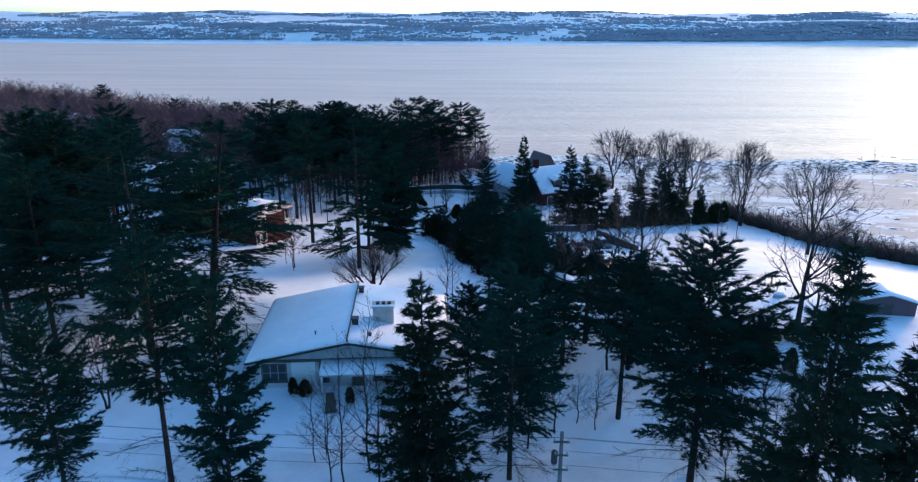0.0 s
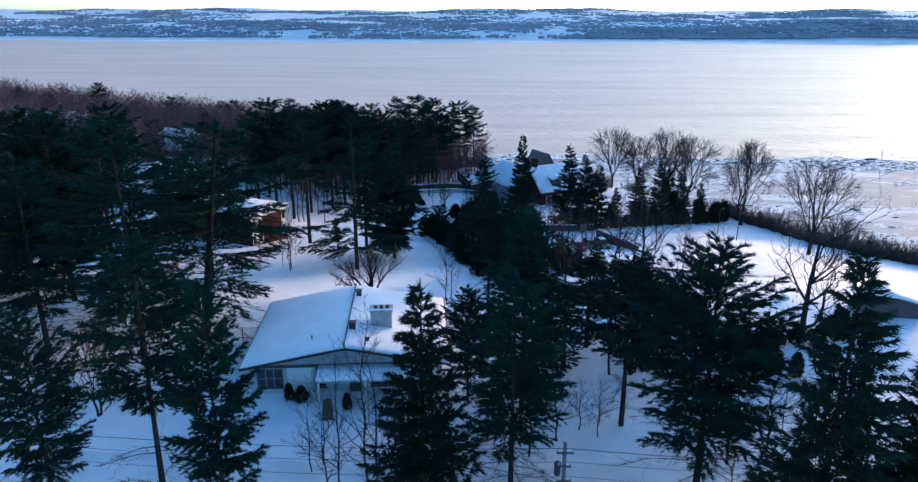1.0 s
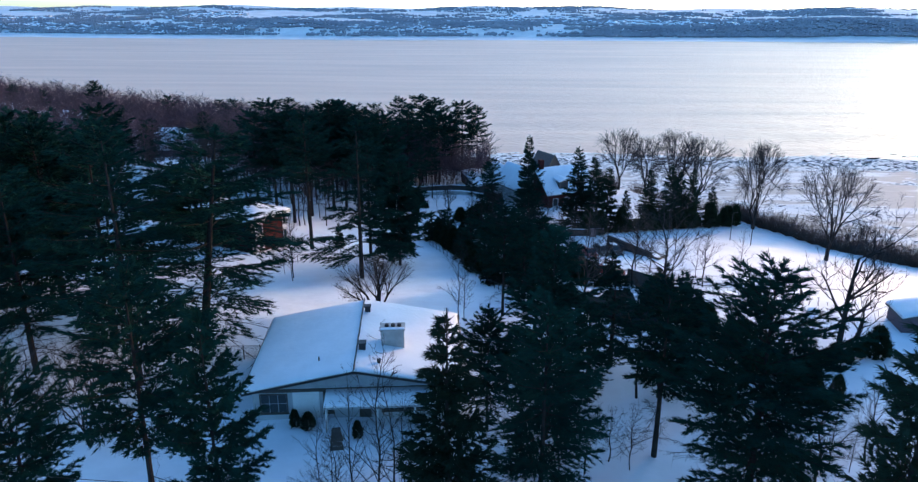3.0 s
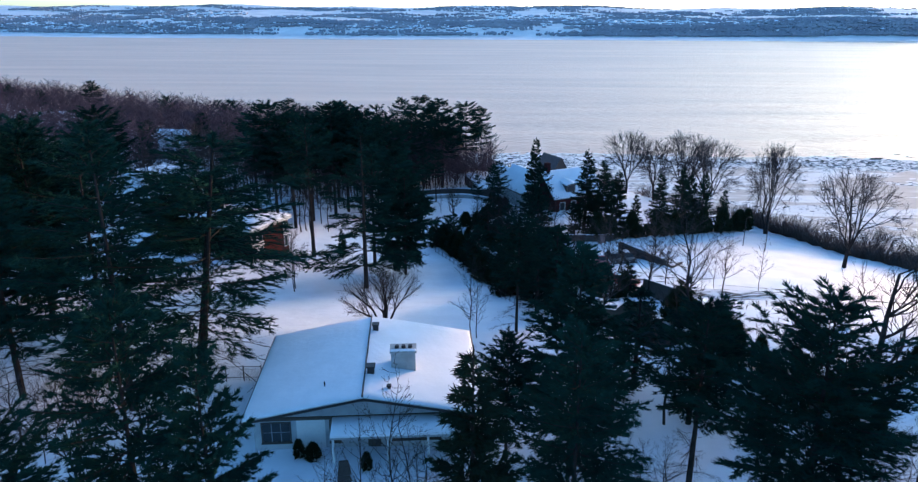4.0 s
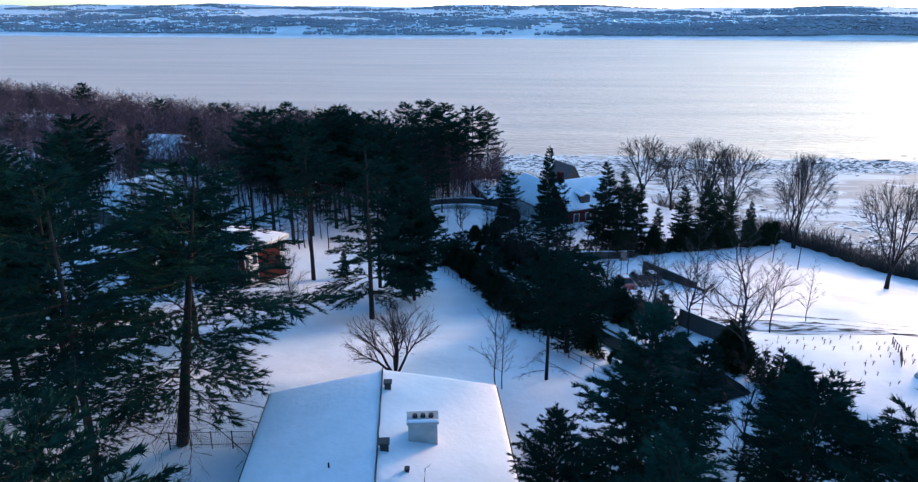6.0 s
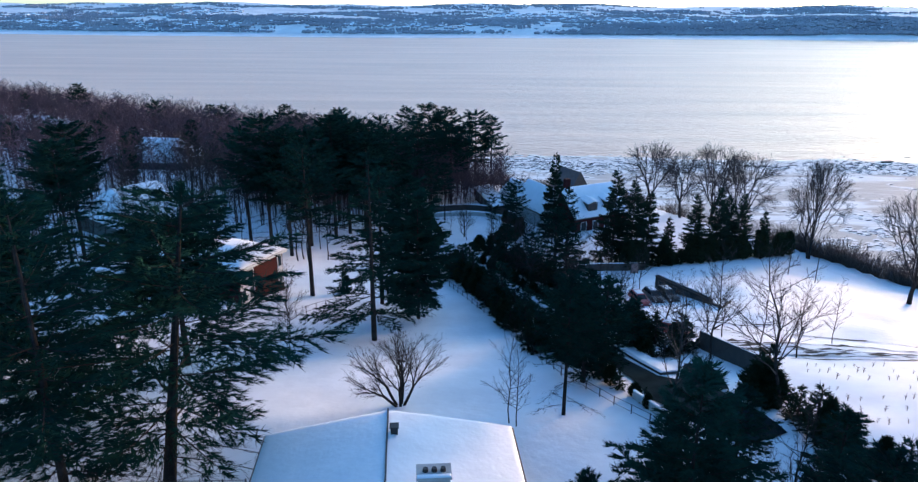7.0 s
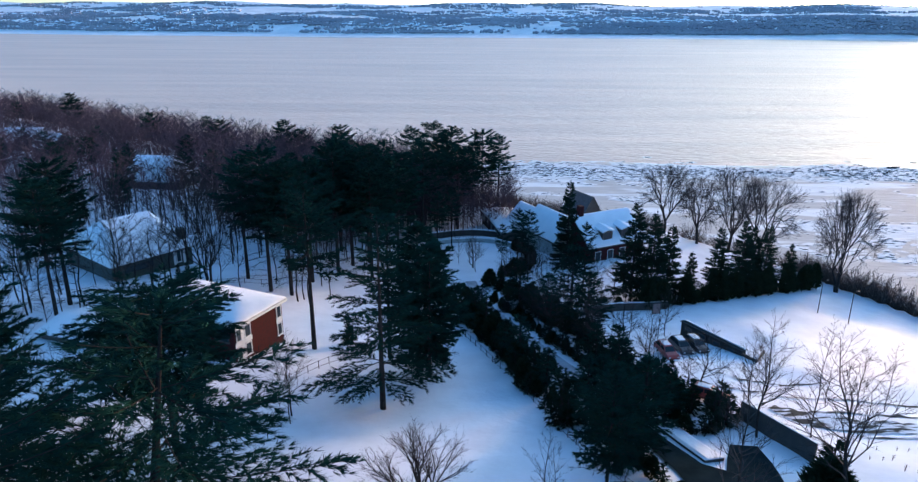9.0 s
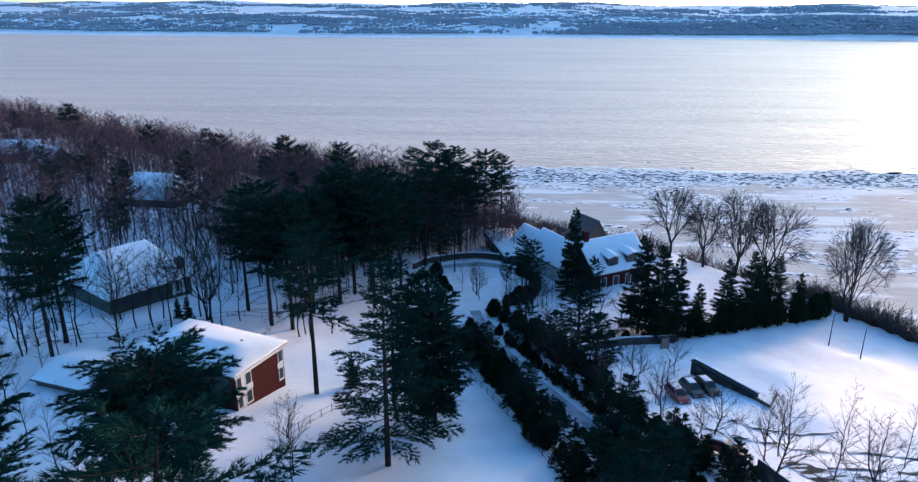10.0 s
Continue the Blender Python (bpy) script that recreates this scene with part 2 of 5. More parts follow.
def pine_meshes(seed, h=22.0, bare=0.3, reach=4.6, limbs=46, dense=1.0, droop=0.10, blade=0.55, wide=0.085, count=13, cone=False, tier_of=6, loose=0.55, core=3, up=0.0, dead=0, taper=0.86):
    """A white pine: straight trunk, level limbs in uneven tiers like plates, tufts that point out along them."""
    rng = random.Random(seed)
    wood, crown = Geo(), Geo()
    lean = (rng.uniform(-0.3, 0.3), rng.uniform(-0.3, 0.3))
    stem = [(lean[0] * (i / 8) ** 2, lean[1] * (i / 8) ** 2, h * i / 8 - (0.4 if i == 0 else 0)) for i in range(9)]
    tube(wood, stem, [0.32 * (1 - i / 8.6) + 0.015 for i in range(9)], 8)
    for i in range(limbs):
        tier = i // tier_of
        u = (tier * tier_of + tier_of / 2 + rng.uniform(-1, 1) * loose + (3 * rng.random() ** 2 if rng.random() < 0.2 else 0)) / limbs
        u = min(max(u, 0.0), 1.0)
        z = h * (bare + (0.985 - bare) * u)
        if cone:
            shape = (0.72 + 2.0 * u) if u < 0.14 else 1.0 - ((u - 0.14) / 0.87) ** 1.15 * 0.9
        else:
            shape = (0.62 + 0.9 * u) if u < 0.35 else 1.0 - ((u - 0.35) / 0.66) ** 1.5 * taper
        L = reach * shape * rng.uniform(0.6, 1.2)
        az = i * 2 * math.pi / tier_of + tier * 0.7 + rng.uniform(-0.35, 0.35)
        rise = -droop + (0.55 + up) * u + rng.uniform(-0.1, 0.1)
        out = Vector((math.cos(az), math.sin(az), 0))
        side = Vector((-out.y, out.x, 0))
        base = Vector((lean[0] * (z / h) ** 2, lean[1] * (z / h) ** 2, z))
        bow = 0.16 if rise > -0.1 else 0.05
        pts = [base + out * L * s + Vector((0, 0, L * (rise * s + bow * s * s))) for s in (0, 0.35, 0.7, 1.0)]
        tube(wood, pts, [0.07 * (1 - u * 0.6), 0.05 * (1 - u * 0.5), 0.03, 0.012], 4)
        n_s = max(4, int(L * 2.3))
        for j in range(n_s + 1):
            s = 0.12 + 0.88 * (j + 0.6 * rng.random()) / (n_s + 0.6)
            q = base + out * (L * s) + Vector((0, 0, L * (rise * s + bow * s * s)))
            turn = (1 if j % 2 else -1) * rng.uniform(0.45, 1.0) if j < n_s else 0.0
            d = (out + side * turn + Vector((0, 0, rise * 0.6 + rng.uniform(-0.16, 0.14)))).normalized()
            reach_s = (0.50 * L * (1.08 - s) + 0.45) * rng.uniform(0.75, 1.2)
            k = len(wood.v)
            wood.v += [tuple(q + Vector((0, 0, 0.02))), tuple(q + d * reach_s), tuple(q - Vector((0, 0, 0.02)))]
            wood.f.append((k, k + 1, k + 2))
            for m in range(core):                            # the thick of the spray
                c = q + d * (reach_s * 0.75 * (m + rng.random()) / core)
                blades(crown, rng, c, d + side * rng.uniform(-0.7, 0.7), 5, blade * 1.1, 0.05, 0.45, 0.6)
            n_t = max(2, int(reach_s * 3.6 * dense))
            for m in range(n_t):
                v = (m + rng.random()) / n_t
                c = q + d * (reach_s * v) + Vector((rng.gauss(0, 0.10), rng.gauss(0, 0.10), rng.gauss(0, 0.06) - 0.10 * v * v * reach_s))
                blades(crown, rng, c, d + side * rng.uniform(-0.5, 0.5) + Vector((0, 0, 0.08)), count, blade, blade * wide, 0.34, 0.5)
    for j in range(dead):                                    # bare lower limbs that hang and fork
        z, az = h * rng.uniform(0.06, bare + 0.12), rng.uniform(0, 2 * math.pi)
        out = Vector((math.cos(az), math.sin(az), 0))
        L = reach * rng.uniform(0.45, 0.95)
        pts = [Vector((0, 0, z)) + out * L * s + Vector((rng.gauss(0, 0.1), rng.gauss(0, 0.1), 0.1 * L * s - 0.28 * L * s * s)) for s in (0, 0.35, 0.7, 1.0)]
        tube(wood, pts, [0.04, 0.03, 0.02, 0.008], 3)
        for _ in range(int(L * 6)):
            i = rng.randint(0, 2)
            p = pts[i].lerp(pts[i + 1], rng.random())
            e = (out + Vector((rng.gauss(0, 0.7), rng.gauss(0, 0.7), rng.gauss(-0.25, 0.3)))).normalized() * rng.uniform(0.5, 1.3)
            for q, g in [(p, e)] + [(p + e * rng.uniform(0.3, 0.9), (e + Vector((rng.gauss(0, 0.4), rng.gauss(0, 0.4), rng.gauss(0, 0.3)))) * 0.5) for _ in range(3)]:
                w = g.cross(Vector((rng.gauss(0, 1), rng.gauss(0, 1), 0.3))).normalized() * 0.012
                k = len(wood.v)
                wood.v += [tuple(q + w), tuple(q + g), tuple(q - w)]
                wood.f.append((k, k + 1, k + 2))
    for j in range(16):
        c = Vector((lean[0], lean[1], h * (0.95 + 0.055 * j / 16)))
        blades(crown, rng, c, (rng.gauss(0, 0.5), rng.gauss(0, 0.5), 0.8), 12, blade, blade * 0.08, 0.4)
    return wood.mesh("trunk", BARK), crown.mesh("crown", PINE)


def spruce_meshes(seed, h=18.0, reach=3.6, tiers=34, low=0.08, dense=1.0, blade=0.5, wide=0.09, count=9):
    """A spruce: a cone of drooping limbs with hanging sprays."""
    rng = random.Random(seed)
    wood, crown = Geo(), Geo()
    tube(wood, [(0, 0, -0.4), (0, 0, h * 0.4), (0, 0, h)], [0.26, 0.16, 0.02], 7)
    for i in range(tiers):
        u = (i + rng.uniform(0, 0.7)) / tiers
        z = h * (low + (0.97 - low) * u)
        for k in range(rng.choice((4, 5, 6)) if u < 0.8 else 4):
            L = reach * (1 - u) ** 0.85 * rng.uniform(0.7, 1.12) + 0.22
            az = rng.uniform(0, 2 * math.pi)
            out = Vector((math.cos(az), math.sin(az), 0))
            side = Vector((-out.y, out.x, 0))
            droop = -0.30 + 0.65 * u
            base = Vector((0, 0, z))
            curve = lambda s: base + out * (L * s) + Vector((0, 0, L * (droop * s + 0.14 * s * s)))
            tube(wood, [curve(0), curve(0.5), curve(1)], [0.035, 0.022, 0.008], 3)
            n_t = max(3, int(L * 5.5 * dense))
            for j in range(n_t):
                s = 0.15 + 0.88 * (j + rng.random()) / n_t
                w = 0.30 * L * (1.12 - s) * rng.uniform(-1, 1)
                blades(crown, rng, curve(s) + side * w, out * 0.8 + side * (w * 1.2) + Vector((0, 0, -0.22 + 0.3 * u)), count, blade, blade * wide, 0.38)
    blades(crown, rng, (0, 0, h * 0.97), (0, 0, 1), 10, 0.6, 0.04, 0.3)
    return wood.mesh("trunk", BARK), crown.mesh("crown", SPRUCE)


def fan_meshes(seed, h=16.0, levels=6, stems=1, angle=0.44, first=0.24, fine=0.013, r=0.30, twigs_per=6, gather=0.07, tilts=(0.15, 0.35)):
    """A leafless tree that forks again and again into a round dome, with fine twigs all through it."""
    rng = random.Random(seed)
    wood, twigs = Geo(), Geo()

    def turned(d, a):
        s = d.cross(Vector((rng.gauss(0, 1), rng.gauss(0, 1), rng.gauss(0, 1)))).normalized()
        return (d * math.cos(a) + s * math.sin(a)).normalized()

    def spike(p, e, w):
        q = e.cross(Vector((rng.gauss(0, 1), rng.gauss(0, 1), 0.3))).normalized() * w
        k = len(twigs.v)
        twigs.v += [tuple(p + q), tuple(p + e), tuple(p - q)]
        twigs.f.append((k, k + 1, k + 2))

    def grow(p, d, length, rad, level):
        d2 = (turned(d, rng.uniform(0.04, 0.2)) + Vector((0, 0, gather))).normalized()
        mid = p + d * length * 0.5
        end = mid + d2 * length * 0.5
        thin = rad * (0.74 if level else 0.85)
        if level < 4:
            tube(wood if level < 3 else twigs, [p, mid, end], [rad, (rad + thin) / 2, thin], 7 if level == 0 else (5 if level < 3 else 3))
        else:
            spike(p, end - p, max(rad, fine * 1.5))
        for _ in range(0 if level == 0 else (3 if level == 1 else (5 if level < 4 else twigs_per))):
            c = p.lerp(end, rng.uniform(0.15, 1.0))
            e = (turned(d2, rng.uniform(0.3, 0.85)) + Vector((0, 0, 0.12))).normalized() * rng.uniform(0.8, 1.9) * h / 16 * (1.4 if level < 4 else 1.0)
            spike(c, e, fine)
            if level < 5:
                for _ in range(3):
                    spike(c + e * rng.uniform(0.25, 0.8), turned(e.normalized(), rng.uniform(0.3, 0.7)) * e.length * rng.uniform(0.4, 0.7), fine * 0.8)
        if level >= levels:
            return
        n = 4 if level == 0 else (3 if rng.random() < 0.35 else 2)
        for k in range(n):
            a = angle * rng.uniform(0.55, 1.35) * (1.25 if level == 0 else 1.0)
            grow(end if level or k < 2 else p.lerp(end, rng.uniform(0.75, 1)), turned(d2, a), length * rng.uniform(0.74, 0.92) * (0.8 if level == 0 else 1), thin * (0.80 if n == 2 else 0.64), level + 1)
        if level and level < 4:
            grow(mid, turned(d, 0.85), length * 0.65, thin * 0.5, level + 2)

    for k in range(stems):
        a = 2 * math.pi * k / stems + rng.uniform(-0.5, 0.5)
        tilt = 0.0 if stems == 1 else rng.uniform(*tilts)
        grow(Vector((0.15 * math.cos(a) * (stems > 1), 0.15 * math.sin(a) * (stems > 1), -0.35)), Vector((math.cos(a) * tilt, math.sin(a) * tilt, 1)).normalized(), h * first, r * (1 if stems == 1 else 0.75), 0)
    top = max(p[2] for p in twigs.v)
    for geo in (wood, twigs):
        geo.v = [(x * h / top, y * h / top, z * h / top) for x, y, z in geo.v]
    return wood.mesh("trunk", BARK), twigs.mesh("twig_crown", TWIG)


def dome_meshes(seed, h=17.0, trunk=0.26, wide=0.42, n=(8, 6, 6), twigs_per=8, fine=0.016, r=0.30, stems=1):
    """A leafless tree whose limbs fork out to the rim of a rounded crown, filled with fine twigs."""
    rng = random.Random(seed)
    wood, twigs = Geo(), Geo()
    mid, rad = Vector((0, 0, h * 0.60)), Vector((wide * h, wide * h, 0.41 * h))
    rim = lambda d, k: mid + Vector((d.x * rad.x, d.y * rad.y, d.z * rad.z)) * k
    near = lambda d, k: (d + Vector((rng.gauss(0, k), rng.gauss(0, k), rng.gauss(0, k)))).normalized()

    def limb(geo, a, b, r0, r1, sides, bow=0.08):
        w = (b - a).length
        c = a.lerp(b, 0.45) + Vector((rng.gauss(0, 0.07), rng.gauss(0, 0.07), rng.gauss(-bow, 0.05))) * w
        tube(geo, [a, c, b], [r0, (r0 + r1) / 2, r1], sides)
        return lambda t: a.lerp(c, t / 0.45) if t < 0.45 else c.lerp(b, (t - 0.45) / 0.55)

    for k in range(stems):
        foot = Vector((rng.uniform(-0.5, 0.5), rng.uniform(-0.5, 0.5), 0)) * (stems > 1)
        fork = Vector((foot.x * 3 + rng.gauss(0, 0.25), foot.y * 3 + rng.gauss(0, 0.25), h * trunk * rng.uniform(0.9, 1.1)))
        tube(wood, [foot - Vector((0, 0, 0.35)), foot.lerp(fork, 0.5) + Vector((rng.gauss(0, 0.12), rng.gauss(0, 0.12), 0)), fork], [r, r * 0.82, r * 0.7], 7)
        for i in range(n[0]):
            az = i * 2.4 + k * 1.3 + rng.uniform(-0.3, 0.3)
            up = 1.6 * ((i + 0.5) / n[0]) ** 0.8
            d = Vector((math.sin(up) * math.cos(az), math.sin(up) * math.sin(az), math.cos(up) - 0.15)).normalized()
            r1 = r * rng.uniform(0.34, 0.5)
            on_1 = limb(wood, fork - Vector((0, 0, h * 0.04 * rng.random())), rim(d, rng.uniform(0.45, 0.6)), r1, r1 * 0.45, 5)
            for _ in range(n[1]):
                d2 = near(d, 0.38)
                on_2 = limb(twigs, on_1(rng.uniform(0.4, 1.0)), rim(d2, rng.uniform(0.72, 0.92)), r1 * 0.4, 0.028, 4, 0.05)
                for _ in range(n[2]):
                    d3 = near(d2, 0.22)
                    a, b = on_2(rng.uniform(0.3, 1.0)), rim(d3, rng.uniform(0.86, 1.05))
                    tube(twigs, [a, a.lerp(b, 0.5) + Vector((rng.gauss(0, 0.1), rng.gauss(0, 0.1), -0.08)), b], [0.028, 0.02, 0.008], 3)
                    for _ in range(twigs_per):
                        c = a.lerp(b, rng.uniform(0.15, 1.0))
                        e = (near(d3, 0.5) + Vector((0, 0, 0.15))).normalized() * h * rng.uniform(0.03, 0.075)
                        q = e.cross(Vector((rng.gauss(0, 1), rng.gauss(0, 1), 0.3))).normalized() * fine
                        m = len(twigs.v)
                        twigs.v += [tuple(c + q), tuple(c + e), tuple(c - q)]
                        twigs.f.append((m, m + 1, m + 2))
    return wood.mesh("trunk", BARK), twigs.mesh("twig_crown", TWIG)


def crooked_meshes(seed, h=16.0, fine=0.012):
    """An old leafless orchard tree: a leaning stem, one low limb that bends out and up, crooked boughs, sparse twigs."""
    rng = random.Random(seed)
    wood, twigs = Geo(), Geo()
    wob = (0.045, 0.2, 0.24, 0.24)

    def bough(p, d, length, r, level, bend):
        pts, radii = [p], [r]
        for i in range(5):
            d = (d + bend * (0.22 if level else 0.1) + Vector((rng.gauss(0, wob[level]), rng.gauss(0, wob[level]), rng.gauss(0.06, 0.14)))).normalized()
            p = p + d * length / 5
            pts.append(p)
            radii.append(r * (1 - 0.13 * (i + 1)))
        tube(wood if level < 2 else twigs, pts, radii, 7 if level == 0 else (5 if level == 1 else 3))
        if level == 3:
            for _ in range(7):
                c = pts[rng.randint(1, 4)].lerp(pts[5], rng.random())
                e = (d + Vector((rng.gauss(0, 0.6), rng.gauss(0, 0.6), rng.gauss(0.3, 0.4)))).normalized() * rng.uniform(0.4, 1.0)
                q = e.cross(Vector((rng.gauss(0, 1), rng.gauss(0, 1), 0.3))).normalized() * fine
                m = len(twigs.v)
                twigs.v += [tuple(c + q), tuple(c + e), tuple(c - q)]
                twigs.f.append((m, m + 1, m + 2))
            return
        for k in range((7, 6, 5)[level]):
            i = rng.randint(2 if level == 0 else 1, 5)
            a = rng.uniform(0, 2 * math.pi)
            e = (d * 0.5 + Vector((math.cos(a), math.sin(a), rng.uniform(0.1, 0.7)))).normalized()
            bough(pts[i], e, length * rng.uniform(0.42, 0.7), radii[i] * 0.6, level + 1, Vector((0, 0, rng.uniform(-0.1, 0.7))))

    bough(Vector((0, 0, -0.35)), Vector((-0.06, 0, 1)), h * 0.66, 0.34, 0, Vector((0.05, 0, 0.3)))
    bough(Vector((0.05, 0, 1.0)), Vector((1.0, -0.1, 0.15)).normalized(), h * 0.34, 0.22, 1, Vector((-0.5, 0, 2.2)))
    return wood.mesh("trunk", BARK), twigs.mesh("twig_crown", TWIG)


def sapling_meshes(seed, h=14.0, r=0.085, side=0.24, limbs=34, low=0.16, bend=0.3, twigs_per=5, fine=0.009):
    """A leafless tree with one leader to the top, rising side limbs, shoots on them and fine twigs."""
    rng = random.Random(seed)
    wood, twigs = Geo(), Geo()
    line = [Vector((bend * 2 * noise.noise((i * 0.35, seed, 1)), bend * 2 * noise.noise((i * 0.35, seed, 5)), h * i / 8)) for i in range(9)]
    line = [p - Vector((line[0].x, line[0].y, 0)) for p in line]
    line[0] = Vector((0, 0, -0.35))
    tube(wood, line, [r * (1 - 0.93 * i / 8) for i in range(9)], 7)

    def flat(p, e):
        w = e.cross(Vector((rng.gauss(0, 1), rng.gauss(0, 1), 0.3))).normalized() * fine
        n = len(twigs.v)
        twigs.v += [tuple(p + w), tuple(p + e), tuple(p - w)]
        twigs.f.append((n, n + 1, n + 2))

    for k in range(limbs):
        s = low + (0.99 - low) * (k + rng.random()) / limbs
        i = min(int(s * 8), 7)
        q = line[i].lerp(line[i + 1], s * 8 - i)
        a = rng.uniform(0, 2 * math.pi)
        L = h * side * (1.05 - s) ** 0.8 * rng.uniform(0.5, 1.2) + 0.3
        d = Vector((math.cos(a), math.sin(a), rng.uniform(0.45, 1.2))).normalized()
        c1 = q + d * L * 0.4 + Vector((rng.gauss(0, 0.04), rng.gauss(0, 0.04), 0)) * L
        c2 = c1 + (d + Vector((rng.gauss(0, 0.18), rng.gauss(0, 0.18), 0.25))).normalized() * L * 0.35
        c3 = c2 + (d + Vector((rng.gauss(0, 0.25), rng.gauss(0, 0.25), 0.4))).normalized() * L * 0.3
        rr = min(0.028 * L, r * 0.5 * (1.1 - s)) + 0.006
        tube(twigs, [q, c1, c2, c3], [rr, rr * 0.7, rr * 0.45, 0.005], 3)
        for _ in range(max(3, int(L * 2.2))):
            u = rng.uniform(0.25, 1) * 3
            pts = (q, c1, c2, c3)
            n = min(int(u), 2)
            p = pts[n].lerp(pts[n + 1], u - n)
            e = (d + Vector((rng.gauss(0, 0.55), rng.gauss(0, 0.55), rng.gauss(0.25, 0.35)))).normalized() * L * rng.uniform(0.2, 0.45)
            tube(twigs, [p, p + e], [max(rr * 0.35, fine), fine * 0.6], 3)
            for _ in range(twigs_per):
                v = rng.uniform(0.2, 1)
                flat(p + e * v, (e.normalized() + Vector((rng.gauss(0, 0.6), rng.gauss(0, 0.6), rng.gauss(0.2, 0.4)))).normalized() * e.length * rng.uniform(0.3, 0.7))
    return wood.mesh("trunk", BARK), twigs.mesh("twig_crown", TWIG)


def master(name, meshes, label, category, group):
    """The meshes and words of a kind of tree, for plant()."""
    return {"name": name, "meshes": meshes, "label": label, "category": category, "group": group}


first_of = {}


def plant(kind, x, y, size, turn=0.0, label="", lean=(0.0, 0.0), wide=1.0):
    """One tree on the ground; the first of a kind is built, the others are copies that share its meshes."""
    m = pose(*at(x, y), lean[0], lean[1], turn) @ Matrix.Diagonal((size * wide, size * wide, size, 1))
    key = kind["meshes"][0].name
    if key in first_of:
        ob = copy_thing(first_of[key], m)
    else:
        ob = thing(kind["name"], Matrix.Identity(4), kind["label"], kind["category"], kind["group"])
        for mesh in kind["meshes"]:
            part(mesh.name.split(".")[0], mesh, None, ob)
        first_of[key] = ob
        ob.matrix_world = m
    ob.matrix_basis = m
    if label:
        ob["label"] = label
    return ob


PINES = [master("pine_tree", pine_meshes(11, 22, 0.22, 6.4, 62, 1.5, blade=0.56, wide=0.065, count=10, loose=1.8, core=5, dead=26), "tall dark green pine with level limbs", "tree", "pines"),
         master("pine_tree", pine_meshes(12, 22, 0.45, 4.8, 42, 0.75, blade=0.6, wide=0.11, count=7, loose=1.4), "tall pine with a long bare trunk", "tree", "pines"),
         master("pine_tree", pine_meshes(13, 20, 0.10, 5.8, 80, 1.5, blade=0.6, wide=0.08, count=10, loose=2.4, core=6, dead=14), "broad dark pine branched almost to the snow", "tree", "pines"),
         master("pine_tree", pine_meshes(14, 22, 0.24, 6.6, 84, 1.5, 0.12, blade=0.56, wide=0.07, count=10, loose=2.4, core=6, up=0.35, dead=20), "wide dark pine with long lower limbs and an upswept crown", "tree", "pines"),
         master("pine_tree", pine_meshes(15, 22, 0.46, 5.4, 40, 0.75, blade=0.6, wide=0.11, count=7, loose=1.4, up=0.2), "tall pine with a dense dark crown", "tree", "pines"),
         master("pine_tree", pine_meshes(16, 22, 0.40, 6.2, 54, 0.9, blade=0.65, wide=0.11, count=7, loose=2.2, core=4, dead=14), "tall dark pine with a heavy crown over a bare trunk", "tree", "pines"),
         master("pine_tree", pine_meshes(17, 22, 0.10, 6.8, 44, 1.3, 0.28, blade=0.56, wide=0.055, count=10, cone=True, tier_of=5), "open pine with drooping limbs almost to the snow", "tree", "pines"),
         master("pine_tree", pine_meshes(18, 11, 0.08, 3.2, 54, 1.2, blade=0.5, wide=0.10, count=6, loose=1.2), "young dark pine beside the lane", "tree", "lane pines"),
         master("pine_tree", pine_meshes(19, 22, 0.2, 7.4, 45, 1.35, 0.16, blade=0.55, wide=0.052, count=10, tier_of=5, loose=1.1, core=4, dead=10), "wide pine with long level limbs in open tiers", "tree", "pines"),
         master("pine_tree", pine_meshes(20, 17, 0.42, 6.6, 70, 1.5, 0.05, blade=0.55, wide=0.055, count=10, loose=2.4, core=6, up=-0.4, dead=24, taper=0.35), "broad flat-topped pine with a dense crown before the brick house", "tree", "pines")]
PINE_H = (22, 22, 20, 22, 22, 22, 22, 11, 22, 17)
SPRUCES = [master("spruce_tree", spruce_meshes(21, 18, 4.2, 46, dense=1.6, wide=0.1), "dark conical spruce on the snow", "tree", "spruces"),
           master("spruce_tree", spruce_meshes(22, 14, 3.2, 34, 0.04, 1.3, 0.6, 0.11, 9), "narrow dark spruce with a pointed top", "tree", "spruces")]
BARES = [master("bare_tree", dome_meshes(31, 16, n=(8, 7, 7), twigs_per=9, r=0.36), "leafless tree with a wide crown of fine twigs", "tree", "bare trees"),
         master("bare_tree", sapling_meshes(32, 16, 0.16, 0.42, 34, 0.22, 0.5, 6, 0.010), "slender leafless tree with upright limbs", "tree", "bare trees"),
         master("bare_tree", dome_meshes(33, 15, 0.18, 0.40, (6, 5, 5), 6, stems=2, r=0.2), "leafless tree with two stems", "tree", "bare trees"),
         master("bare_tree", sapling_meshes(34), "thin leafless sapling in snow", "tree", "saplings"),
         master("bare_tree", dome_meshes(35, 16, 0.22, 0.46, (7, 7, 7), 9, r=0.36), "leafless tree with spreading crooked limbs", "tree", "bare trees"),
         master("bare_tree", crooked_meshes(39), "open leafless tree with crooked dark limbs", "tree", "bare trees")]
BARE_H = (16, 16, 15, 14, 16, 16)
